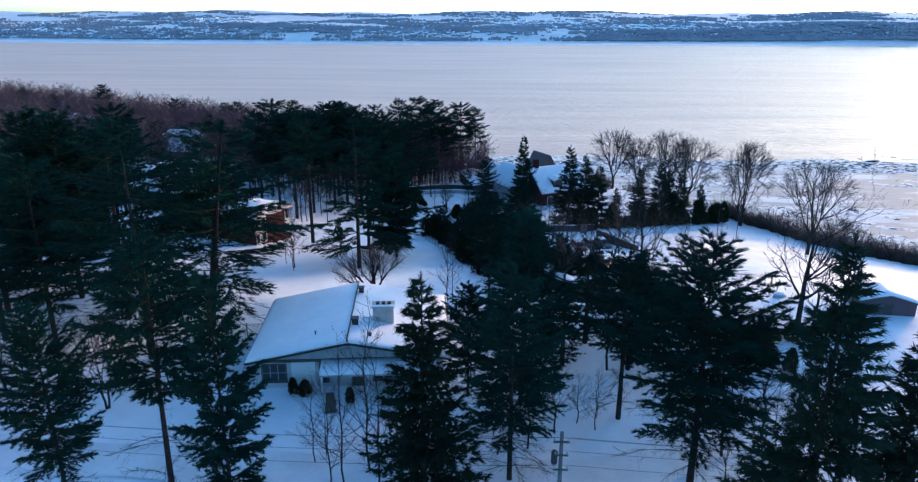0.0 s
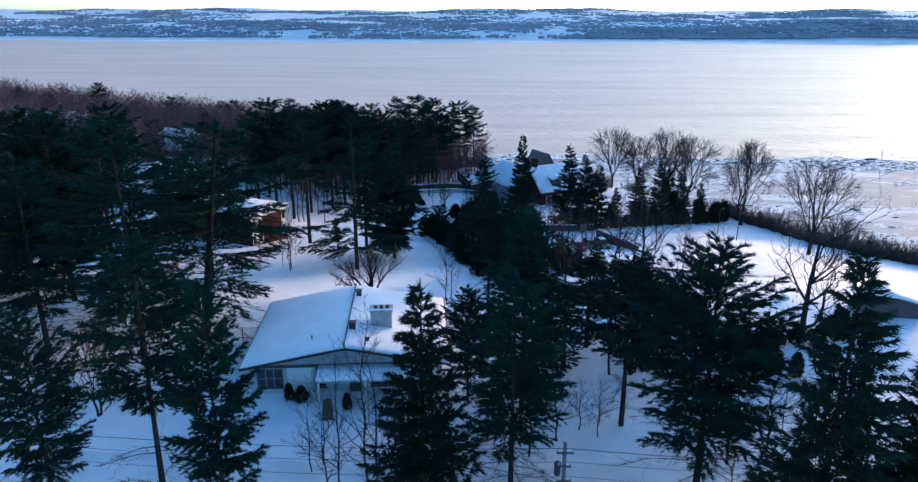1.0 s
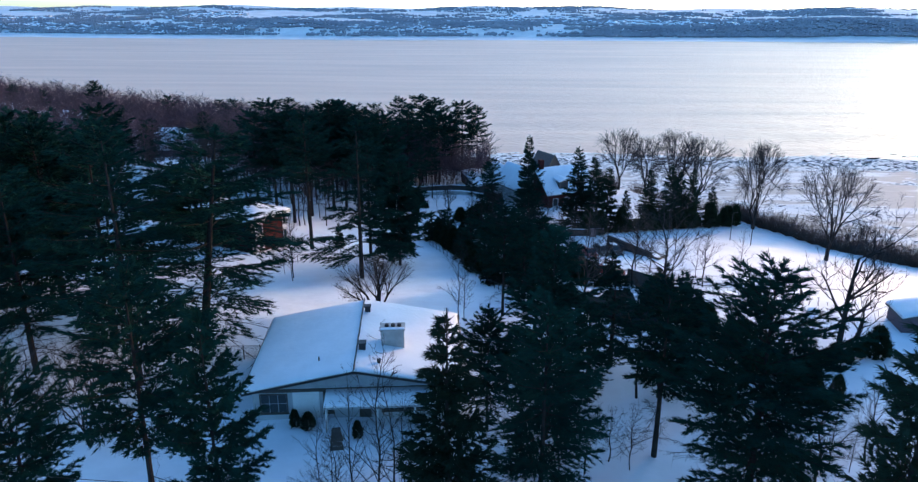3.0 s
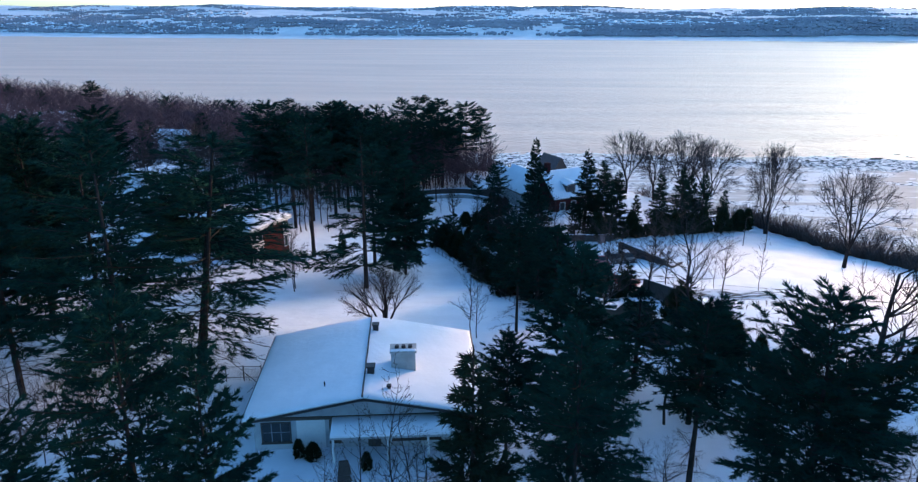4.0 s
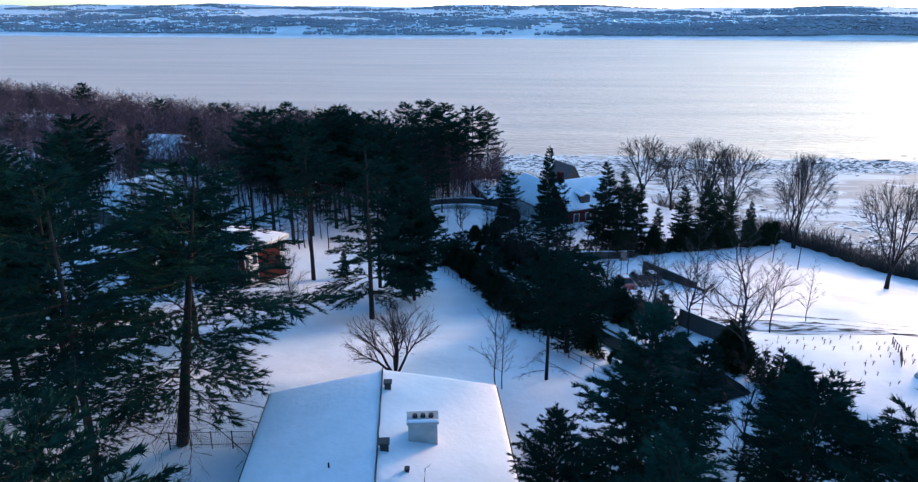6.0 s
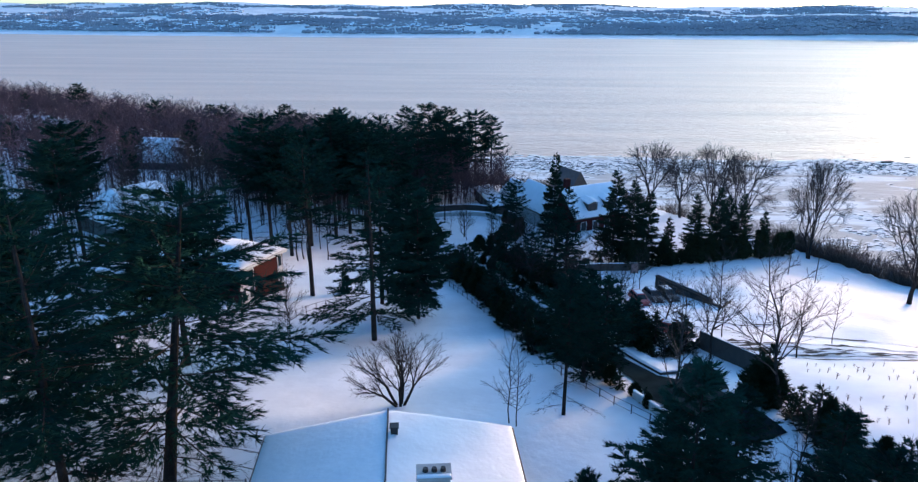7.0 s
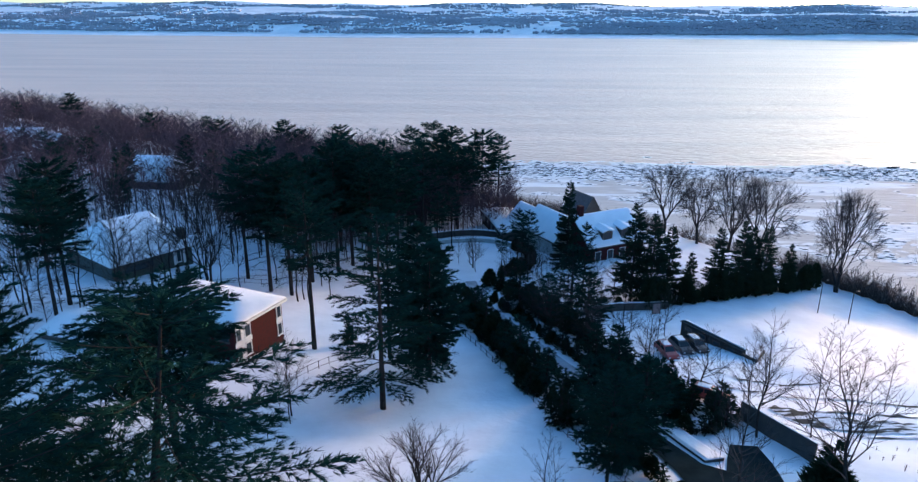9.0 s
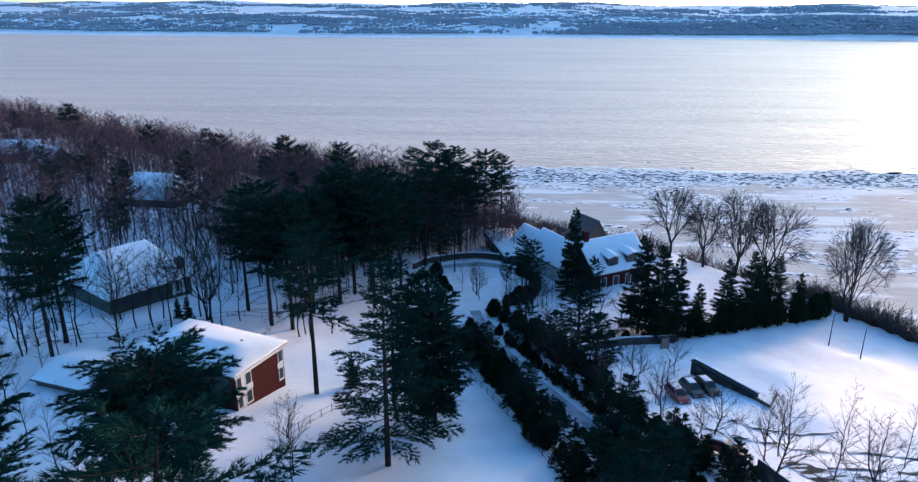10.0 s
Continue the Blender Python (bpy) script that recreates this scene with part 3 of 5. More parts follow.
BLUFF_TREE = master("bare_tree", dome_meshes(44, 20, 0.20, 0.30, (7, 6, 6), 8, stems=2, r=0.27), "tall rounded leafless tree at the lawn's corner", "tree", "bare trees")
WOOD_TREES = [master("bare_tree", sapling_meshes(36 + i, 16, 0.15, 0.34 + 0.05 * i, 20, 0.30, 0.5, 3, 0.022), "slim leafless tree in the woods", "tree", "woodland trees") for i in range(3)]
SHRUB = master("bare_shrub", fan_meshes(41, 6.6, 3, 6, 0.36, 0.36, 0.010, 0.17, 4, 0.12, (0.25, 0.95)), "low leafless tree with thick spreading stems from its foot", "shrub", "bare shrubs")


def cedar_meshes(seed, h=4.0, r=0.85, count=420):
    """A garden cedar: upright sprays over a rounded column."""
    rng = random.Random(seed)
    wood, crown = Geo(), Geo()
    tube(wood, [(0, 0, -0.3), (0, 0, h * 0.8)], [0.09, 0.02], 5)
    for _ in range(count):
        u, a = rng.random() ** 0.9, rng.uniform(0, 2 * math.pi)
        z = h * (0.02 + 0.93 * u)
        w = r * (0.75 + 0.5 * min(u, 0.35) / 0.35 * 0.6) * (1 - max(0, u - 0.3) / 0.72) ** 0.75 * rng.uniform(0.55, 1.1)
        blades(crown, rng, (w * math.cos(a), w * math.sin(a), z), (0.6 * math.cos(a), 0.6 * math.sin(a), 0.8), 5, 0.64, 0.105, 0.45)
    return wood.mesh("trunk", BARK), crown.mesh("crown", CEDAR)


SMALL_SPRUCE = master("small_spruce", spruce_meshes(23, 5.0, 1.6, 14, 0.03, 1.0, 0.55, 0.12, 5), "small dark spruce in a hedge row", "tree", "hedge cedars")
CEDARS = [master("cedar_bush", cedar_meshes(51, 4.0, 1.0), "dark upright cedar in a hedge row", "hedge", "hedge cedars"),
          master("cedar_bush", cedar_meshes(52, 3.0, 1.2, 360), "rounded dark evergreen bush beside the lane", "bush", "hedge cedars")]

CIRCLE_PINES = ((1.9, 182.3, 12, 0, 0.9), (2.2, 174.5, 13, 80, 0.8), (-2.0, 173, 11, 160, 0.7), (-16, 186, 15, 220, 0.9), (-13, 192, 14, 20, 0.9))
# pines near the camera's way: kind, x, y, height, turn
for k, x, y, h, turn in ((0, -51, 68, 24, 0), (3, -49, 80, 22, 40), (8, -32.9, 64.4, 25, 90), 
                         (5, 13.9, 53.8, 15.5, 30), (7, 10, 64, 9, 0), (7, 13, 69, 10, 90), (7, 16.5, 63, 9, 180), (7, 19.5, 67.5, 9, 250), (7, 22, 61, 8, 40), (7, 9, 71, 7, 300), (8, -40, 74, 22, 310), (0, -56, 76, 23, 80), (0, -44, 66, 21, 140), (3, -54, 88, 23, 210),
                         (6, -18.4, 107, 24, 15), (1, -19.6, 124, 21, 222), (4, -30.3, 124.6, 24, 300),
                         (7, 9.5, 151, 12, 0), (7, 12.2, 111, 5, 60), (7, 8.6, 121, 7, 10), (7, 6, 104, 8, 200), (5, -71.2, 132.2, 21, 50), (3, -60, 92, 23, 10), (0, -66, 84, 23, 280), (7, 9, 131, 12, 20), (7, -7.6, 140, 7, 50), (7, -1.6, 121, 8, 10), (7, 4.2, 142, 9, 100), (7, 0.4, 152, 9, 30), (7, -3.4, 126.5, 5.5, 150), (7, 1.2, 113, 6, 250), (7, 4.6, 103.5, 8, 330), (7, 8.1, 105, 10, 45), (7, 8.2, 94, 11, 100), (7, 5.6, 90.5, 10, 20), (7, 9.4, 99, 9, 250), (7, 6.2, 98.5, 9, 140), (7, 13.6, 104.5, 6.5, 180), (7, 10.6, 117, 8, 10), (7, -6.5, 142, 7, 80)):
    plant(PINES[k], x, y, h / PINE_H[k], turn)
plant(PINES[1], 11.5, 151.8, 16 / 22, 0, wide=0.75)
plant(PINES[1], 3.0, 167.9, 15 / 22, 90, wide=0.75)
plant(PINES[2], -16, 40.4, 18.5 / 20, 0, wide=0.58)
plant(PINES[5], -21.5, 42.8, 20.5 / 22, 130, wide=0.8, lean=(0, -3))
plant(PINES[3], -28.6, 41.2, 15.5 / 22, 70, wide=0.78)
plant(PINES[2], 5.4, 56.4, 18.2 / 20, 250, wide=0.82)
plant(PINES[0], 4.0, 45.3, 17.5 / 22, 70, wide=0.85)
plant(PINES[5], 2.6, 82.5, 13.5 / 22, 160, wide=0.95)
plant(PINES[3], 0.5, 57.5, 11 / 22, 120, "sparse young pine beside the bungalow", wide=0.9)
plant(PINES[2], -15.2, 121, 20.5 / 20, 85, wide=1.0)
plant(PINES[2], -13.6, 117.5, 18.5 / 20, 210, wide=0.85)
plant(PINES[3], 17.8, 45, 19 / 22, 10, wide=1.02)
for x, y, h, turn, wide in CIRCLE_PINES:
    plant(PINES[1], x, y, h / 22, turn, wide=wide)
plant(PINES[8], -28.8, 70, 24 / 22, 20, lean=(0, 8), wide=1.4)
plant(PINES[9], -37, 94, 1.0, 140, wide=1.15)
for k, x, y, h, turn in ((5, -44.1, 151.7, 26, 0), (5, -40.1, 150.5, 24, 60), (1, -49.9, 157.3, 23, 120), (5, -35.1, 168, 26, 10), (5, -33, 173, 25, 190),
                         (5, -73, 139, 24, 33), (5, -38.5, 160, 24, 80), (5, -28, 166, 23, 150), (5, -24, 178, 24, 20), (5, -37, 182, 25, 100), (4, -20, 196, 24, 60), (5, -33, 206, 21, 10), (5, -12, 208, 22, 130), (4, -30, 176, 25, 250), (1, -24, 214, 25, 40), (5, -14, 221, 25, 100), (5, -5.6, 224, 24, 10),
                         (5, -19, 229, 25, 300), (4, -40, 205, 17, 70), (1, -52, 196, 15, 0), (4, -28, 190, 24, 140), (1, -1, 228, 22, 30)):
    plant(PINES[k], x, y, h / PINE_H[k], turn)
for k, x, y, h, turn in ((0, -2.1, 39.6, 19.3, 0), (0, 22.6, 37, 22.5, 50), (0, 29, 37.5, 18, 200), (0, 21.5, 158, 19.5, 20), (0, 25.2, 158.5, 17.5, 60),
                         (1, 28.7, 160, 14.4, 10), (1, 33, 160.5, 9, 100), (0, 38.5, 162, 14, 0), (0, 43.7, 164, 15.5, 80), (0, 49.6, 167, 14, 150),
                         (1, 54.8, 168, 10, 40), (1, 46.5, 166.5, 13.5, 220)):
    plant(SPRUCES[k], x, y, h / (18 if k == 0 else 14), turn)
for k, x, y, h, turn in ((4, 40.6, 208, 18, 0), (0, 47, 201, 17, 40), (0, 54, 199, 21, 200), (4, 59, 192, 20, 190),
                         (1, 12.1, 80.7, 14, 30), (1, 21.8, 99.6, 14, 80), (3, 27.4, 99.5, 13.5, 0), (3, 27.4, 95.8, 6, 60), (4, 68, 137.5, 19, 120), (0, 93.2, 155.2, 18, 60), (1, 32, 100.4, 10, 0),
                         (3, -2.5, 80.1, 10.3, 20), (3, -1.9, 79.6, 9, 90), (3, -27.6, 101, 11, 0), (2, -32.3, 54.1, 9.5, 0), (5, 36.5, 70.8, 16.5, 0)):
    plant(BARES[k], x, y, h / BARE_H[k], turn)
for k, x, y, h, turn in ((2, -55.4, 152.3, 19.6, 0), (1, -70.5, 151.5, 15.5, 90), (1, -45, 181, 16, 0), (3, 16.6, 125.9, 8, 0), (1, 15.7, 132, 8, 60),
                         (3, 13.5, 134, 8, 10), (1, 22.3, 137, 8, 110), (1, 27, 110.7, 9, 0), (3, 33.8, 109.3, 8, 0), (1, 23.7, 107.6, 10, 200),
                         (3, 40, 108, 9, 40), (3, 18.5, 103.4, 10, 60), (4, 85, 158, 17, 30), (1, 12.8, 106.6, 8, 0), (3, -7.0, 46.1, 15, 0),
                         (3, -8.6, 44, 13, 60), (3, -5.6, 42, 15, 120), (3, -9.6, 43.2, 11, 200), (5, -8.0, 177.6, 8.5, 200), (1, -7.4, 174.5, 9, 70), (3, -11, 180, 9, 0), (1, 4.5, 172, 8, 10), (1, 14.4, 62.8, 13, 0)):
    plant(BARES[k], x, y, h / BARE_H[k], turn)
plant(BLUFF_TREE, 66.4, 170.3, 21.5 / 20, 10)
plant(BARES[1], 22.7, 83.5, 15.5 / 16, 140, lean=(0, 12), wide=1.25)
plant(SPRUCES[1], 12, 178, 19.5 / 14, 0, "tall slender dark spruce beside the large house", wide=0.72)
plant(SHRUB, -12.6, 84, 1.12, 0, wide=1.1)


thin = random.Random(31)
for x0, y0, x1, y1, n in ((-3, 168, 8, 150, 8), (6, 150, 14, 132, 9), (-1, 178, 9, 168, 6), (3, 176, 20, 160, 9), (-24, 200, 4, 208, 10), (-2, 148, 9, 128, 9), (10, 128, 22, 112, 8), (-24, 172, -18, 190, 5), (6, 50, 14, 56, 5), (20, 46, 30, 54, 6), (-12, 47, -2, 51, 5), (-40, 56, -24, 60, 6), (-58, 60, -40, 56, 6)):
    for i in range(n):
        u = (i + thin.random()) / n
        k = thin.choice((1, 3))
        plant(BARES[k], x0 + (x1 - x0) * u + thin.uniform(-1.6, 1.6), y0 + (y1 - y0) * u + thin.uniform(-1.6, 1.6), thin.uniform(4.5, 9.5) / BARE_H[k], thin.uniform(0, 360), wide=thin.uniform(1.0, 1.5))


def row_of(kind, pts, gap, size, spread=0.4, seed=1):
    """Hedge plants along a line."""
    rng = random.Random(seed)
    for (x0, y0), (x1, y1) in zip(pts, pts[1:]):
        n = max(1, round(math.hypot(x1 - x0, y1 - y0) / gap))
        for i in range(n):
            u = (i + rng.uniform(-0.25, 0.25)) / n
            plant(kind if not isinstance(kind, list) else rng.choice(kind), x0 + (x1 - x0) * u + rng.uniform(-spread, spread), y0 + (y1 - y0) * u + rng.uniform(-spread, spread),
                  size * rng.choice((0.55, 0.8, 1.0, 1.2, 1.6)) * rng.uniform(0.85, 1.15), rng.uniform(0, 360), wide=rng.uniform(0.8, 1.2))


HEDGE = [CEDARS[0], CEDARS[1], SMALL_SPRUCE, SMALL_SPRUCE]
row_of(HEDGE, ((-10.5, 149), (-6.6, 135), (-2.8, 123), (0.6, 111), (4.0, 101)), 1.25, 0.68, 1.3, 1)
row_of(HEDGE, ((4.5, 99.5), (8.6, 90), (11.4, 82)), 1.6, 0.5, 0.5, 10)
row_of(HEDGE, ((-9.0, 147), (-4.6, 132), (-1.0, 121), (2.4, 108), (7.0, 98)), 3.2, 0.6, 0.6, 2)
row_of(HEDGE, ((-4.5, 166), (1.0, 156), (5.5, 144), (9.4, 132)), 1.0, 0.62, 0.9, 3)
row_of(HEDGE, ((9.4, 132), (12.0, 122), (15.0, 112), (18.0, 106)), 1.0, 0.6, 0.9, 16)
row_of(HEDGE, ((21.8, 106), (18.6, 109), (15.5, 116)), 1.5, 0.6, 0.8, 4)
row_of(HEDGE, ((22.0, 86), (23.4, 80), (25.4, 73), (28, 67), (33, 62)), 1.0, 0.8, 0.7, 5)
row_of(CEDARS[1], ((30, 68), (36.5, 69.6), (43, 71)), 1.7, 0.6, 0.3, 6)
row_of(CEDARS[0], ((22, 153.4), (28, 155), (36, 158), (47, 163.5), (58, 169.5), (63, 172)), 1.1, 0.8, 0.6, 7)
row_of(CEDARS[1], ((8, 150), (14, 153), (21, 155.5)), 2.4, 0.5, 0.9, 17)
row_of(HEDGE, ((14.2, 104.5), (15.6, 101), (17.5, 100.5), (19.6, 103), (20.6, 107)), 1.2, 0.62, 0.6, 18)
row_of(HEDGE, ((-9.6, 160), (-5.6, 144), (-2.0, 133), (1.6, 123), (5.4, 113), (8.6, 105)), 1.1, 0.42, 0.3, 21)
row_of(HEDGE, ((-4.0, 156), (0.0, 145), (3.6, 134), (7.2, 124), (10.8, 115)), 1.1, 0.5, 0.4, 22)
row_of(CEDARS[1], ((-17.5, 191.5), (-16, 185), (-13.5, 179)), 0.8, 0.6, 0.25, 23)
row_of(CEDARS[1], ((21.2, 86), (22.2, 83.5)), 0.9, 1.2, 0.5, 8)


# ---- buildings ----
WALL_GREY = material("grey_siding", (0.36, 0.39, 0.41), 0.8, spots=(0.29, 0.32, 0.34), scale=1.2, fine=0.08, bump=0.01, bump_scale=6.0)
FASCIA = material("white_trim", (0.60, 0.62, 0.62), 0.7, fine=0.1, bump_scale=3.0)
BRICK = material("red_brick", (0.066, 0.013, 0.013), 0.95, spots=(0.046, 0.014, 0.014), scale=3.0, fine=0.15, bump=0.01, bump_scale=12.0, spec=0.1)
DARK_WOOD = material("dark_wood", (0.045, 0.04, 0.037), 0.8, spots=(0.06, 0.052, 0.045), scale=1.5, fine=0.2, bump=0.01, bump_scale=9.0)
GREEN_WALL = material("dark_green_siding", (0.03, 0.05, 0.045), 0.8, spots=(0.045, 0.055, 0.05), scale=1.0, fine=0.15, bump_scale=5.0)
PLUM_WALL = material("plum_siding", (0.10, 0.06, 0.075), 0.8, spots=(0.08, 0.055, 0.065), scale=1.0, fine=0.15, bump_scale=5.0)
GLASS = material("window_glass", (0.02, 0.03, 0.035), 0.06)
SHINGLE = material("shingles", (0.06, 0.06, 0.065), 0.9, spots=(0.085, 0.085, 0.085), scale=2.0, fine=0.2, bump=0.02, bump_scale=8.0)
CONCRETE = material("concrete", (0.42, 0.43, 0.42), 0.9, spots=(0.33, 0.34, 0.33), scale=1.2, fine=0.12, bump=0.01, bump_scale=7.0)
METAL = material("dark_metal", (0.04, 0.04, 0.042), 0.5, 0.6, fine=0.2, bump_scale=6.0)
ASPHALT = material("wet_asphalt", (0.010, 0.018, 0.021), 0.9, spots=(0.018, 0.029, 0.033), scale=0.5, fine=0.25, bump=0.001, bump_scale=8.0, spec=0.0)
STREET = material("street_snow", (0.76, 0.79, 0.83), 0.7, spots=(0.62, 0.65, 0.69), scale=0.3, fine=0.08, bump=0.05, bump_scale=1.5)
GREY_WOOD = material("grey_wood", (0.13, 0.13, 0.125), 0.9, spots=(0.09, 0.09, 0.09), scale=2.0, fine=0.2, bump=0.01, bump_scale=9.0)
PINK_WOOD = material("weathered_red_wood", (0.30, 0.17, 0.15), 0.85, spots=(0.22, 0.13, 0.12), scale=2.0, fine=0.15, bump=0.01, bump_scale=9.0)
PACKED = material("packed_snow", (0.40, 0.43, 0.47), 0.7, spots=(0.20, 0.21, 0.23), scale=0.35, fine=0.12, bump=0.03, bump_scale=2.0, sharp=(0.42, 0.66))
EARTH = material("dry_grass", (0.085, 0.08, 0.07), 0.95, spots=(0.74, 0.76, 0.80), scale=1.3, fine=0.3, bump=0.05, bump_scale=3.0, stretch=(0.3, 1, 1), sharp=(0.47, 0.55), spec=0.0)


def grid_shell(geo, top, thick, nx, ny):
    """A closed slab from rows of top points, thick downwards; its rim is rounded off."""
    k, n = len(geo.v), nx * ny
    geo.v += [tuple(p) for p in top] + [(x, y, z - thick) for x, y, z in top]
    for i in range(nx - 1):
        for j in range(ny - 1):
            a, b = k + i * ny + j, k + (i + 1) * ny + j
            geo.f += [(a, b, b + 1, a + 1), (a + 1 + n, b + 1 + n, b + n, a + n)]
    rim = [i * ny for i in range(nx)] + [(nx - 1) * ny + j for j in range(1, ny)] + [i * ny + ny - 1 for i in range(nx - 2, -1, -1)] + list(range(ny - 2, 0, -1))
    for i, a in enumerate(rim):
        b = rim[(i + 1) % len(rim)]
        geo.f.append((k + b, k + a, k + a + n, k + b + n))


def roof_rows(e, y0, y1, hip, top, k, soft=0.0, seed=0):
    """Points over a gabled or hipped roof: rows from eave to eave."""
    xs = [-1, -0.985, -0.95, -0.7, -0.35, -0.04, 0.04, 0.35, 0.7, 0.95, 0.985, 1]
    ys = [0, 0.012, 0.04, 0.25, 0.5, 0.75, 0.96, 0.988, 1]
    out = []
    if hip:
        h = (hip + 0.6) / (y1 - y0)
        ys = sorted(set(ys) | {h * f for f in (0.3, 0.6, 1.0)} | {1 - h * f for f in (0.3, 0.6, 1.0)})
    for s in xs:
        for v in ys:
            y = y0 + (y1 - y0) * v
            z = top - k * e * abs(s)
            if hip:
                z = min(z, top - k * e * max(0.0, 1 - min(v, 1 - v) / h))
            if soft:
                edge = min(1, (1 - abs(s)) / 0.05, v / 0.04, (1 - v) / 0.04)
                z -= soft * 0.45 * (1 - edge) ** 2
                z += 0.05 * noise.noise((s * 3 + seed, v * 3, 1.7)) - 0.10 * soft * (abs(s) < 0.05)
            out.append((s * e, y, z))
    return out, len(xs), len(ys)


def gable_house(name, m, w, d, wall_h, rise, over, walls, label, snow=0.34, category="house", hip=0.0, roof_mat=None):
    """Walls with a gabled (or hipped) snow roof; local origin: middle of the front at the ground, ridge along y."""
    ob = thing(name, m, label, category)
    g = Geo()
    x = w / 2
    g.add([(-x, 0, -1.5), (x, 0, -1.5), (x, d, -1.5), (-x, d, -1.5), (-x, 0, wall_h), (x, 0, wall_h), (x, d, wall_h), (-x, d, wall_h), (0, 0, wall_h + rise), (0, d, wall_h + rise)],
          [(0, 1, 5, 8, 4) if not hip else (0, 1, 5, 4), (1, 2, 6, 5), (2, 3, 7, 9, 6) if not hip else (2, 3, 7, 6), (3, 0, 4, 7), (3, 2, 1, 0)])
    part("wall", g, walls, ob)
    k, e = rise / x, x + over
    g = Geo()
    top, a, b = roof_rows(e, -over, d + over, hip, wall_h + rise + 0.20, k)
    grid_shell(g, top, 0.18, a, b)
    part("roof", g, roof_mat or SHINGLE, ob)
    if snow:
        g = Geo()
        top, a, b = roof_rows(e - 0.04, -over + 0.04, d + over - 0.04, hip, wall_h + rise + 0.206 + snow, k, snow, m.translation.x)
        grid_shell(g, top, snow * 0.55, a, b)
        part("roof_snow", g, ROOF_SNOW, ob, "smooth layer of snow", smooth=True)
    return ob


def window(parent, x0, x1, z0, z1, y=0.0, bars=1, across=0, trim=None, m=None):
    """A window in a front wall (outward is -y): frame, panes set back, sill."""
    fr = Geo()
    t = 0.09
    for a, b, c, d in ((x0, x1, z0, z0 + t), (x0, x1, z1 - t, z1), (x0, x0 + t, z0 + t, z1 - t), (x1 - t, x1, z0 + t, z1 - t)):
        box(fr, a, b, y - 0.09, y + 0.03, c, d)
    win = part("window", fr, trim or FASCIA, parent)
    if m:
        win.matrix_local = m
    for i in range(bars):
        a, b = x0 + t + (x1 - x0 - 2 * t) * i / bars, x0 + t + (x1 - x0 - 2 * t) * (i + 1) / bars
        for j in range(across + 1):
            c, d = z0 + t + (z1 - z0 - 2 * t) * j / (across + 1), z0 + t + (z1 - z0 - 2 * t) * (j + 1) / (across + 1)
            pane = Geo()
            box(pane, a + 0.03, b - 0.03, y - 0.035, y - 0.005, c + 0.03, d - 0.03)
            part("pane", pane, GLASS, win)
    s = Geo()
    box(s, x0 - 0.06, x1 + 0.06, y - 0.16, y - 0.0, z0 - 0.07, z0 - 0.003)
    part("sill", s, trim or FASCIA, win)
    return win


# the bungalow that the camera flies over
house = gable_house("bungalow", pose(-10.95, 59.2, -12.6, 0, 0, 5.4), 18.0, 14.0, 3.0, 1.75, 0.75, WALL_GREY, "low grey bungalow under a snow-covered gable roof")
for i in range(11):                                         # lapped boards on the gable
    z = 3.06 + i * 0.15
    g = Geo()
    half = 9.0 * (1 - (z + 0.15 - 3.0) / 1.75)
    box(g, -half, half, -0.045, -0.004, z, z + 0.135)
    part("gable_board", g, WALL_GREY, house)
g = Geo()
box(g, -9.0, 9.0, -0.14, -0.003, 2.78, 3.04)
part("beam", g, DARK_WOOD, house, "dark beam over the front wall")
for s in (-1, 1):
    g = Geo()
    g.add([(0, -0.80, 4.78), (s * 9.75, -0.80, 2.885), (s * 9.75, -0.80, 3.10), (0, -0.80, 4.995), (0, -0.755, 4.78), (s * 9.75, -0.755, 2.885), (s * 9.75, -0.755, 3.10), (0, -0.755, 4.995)],
          [(0, 1, 2, 3), (7, 6, 5, 4), (0, 4, 5, 1), (3, 2, 6, 7), (1, 5, 6, 2), (0, 3, 7, 4)])
    part("bargeboard", g, METAL, house)
window(house, -8.4, -6.0, 0.7, 2.6, 0, 3, 1, DARK_WOOD)
g = Geo()
box(g, -5.55, -3.25, -0.05, -0.003, 0.1, 2.72)
panel = part("side_door", g, FASCIA, house, "pale panelled double door")
for i in range(4):
    g = Geo()
    box(g, -5.45 + i * 0.54, -4.97 + i * 0.54, -0.08, -0.053, 0.3, 2.5)
    part("door_panel", g, FASCIA, panel)
window(house, -2.9, -2.0, 0.6, 2.7, 0, 1, 3, DARK_WOOD)
window(house, 2.2, 6.2, 0.6, 2.2, 0, 4, 0, DARK_WOOD)
g = Geo()
box(g, 0.2, 1.25, -0.06, -0.004, 0.05, 2.15)
door = part("door", g, DARK_WOOD, house, "dark wooden front door")
g = Geo()
box(g, 1.08, 1.14, -0.13, -0.061, 1.0, 1.12)
part("handle", g, METAL, door)
g = Geo()
top = [(x, y, 2.72 + 0.13 * (y + 2.4) - 0.05 * (x in (-2.6, 8.4)) - 0.06 * (y == -2.4) + 0.03 * noise.noise((x, y, 2))) for x in (-2.6, -2.5, -1, 1, 3, 5, 7, 8.3, 8.4) for y in (-2.4, -2.3, -1.2, -0.16)]
grid_shell(g, top, 0.2, 9, 4)
part("porch_snow", g, ROOF_SNOW, house, "snow on the porch roof", smooth=True)
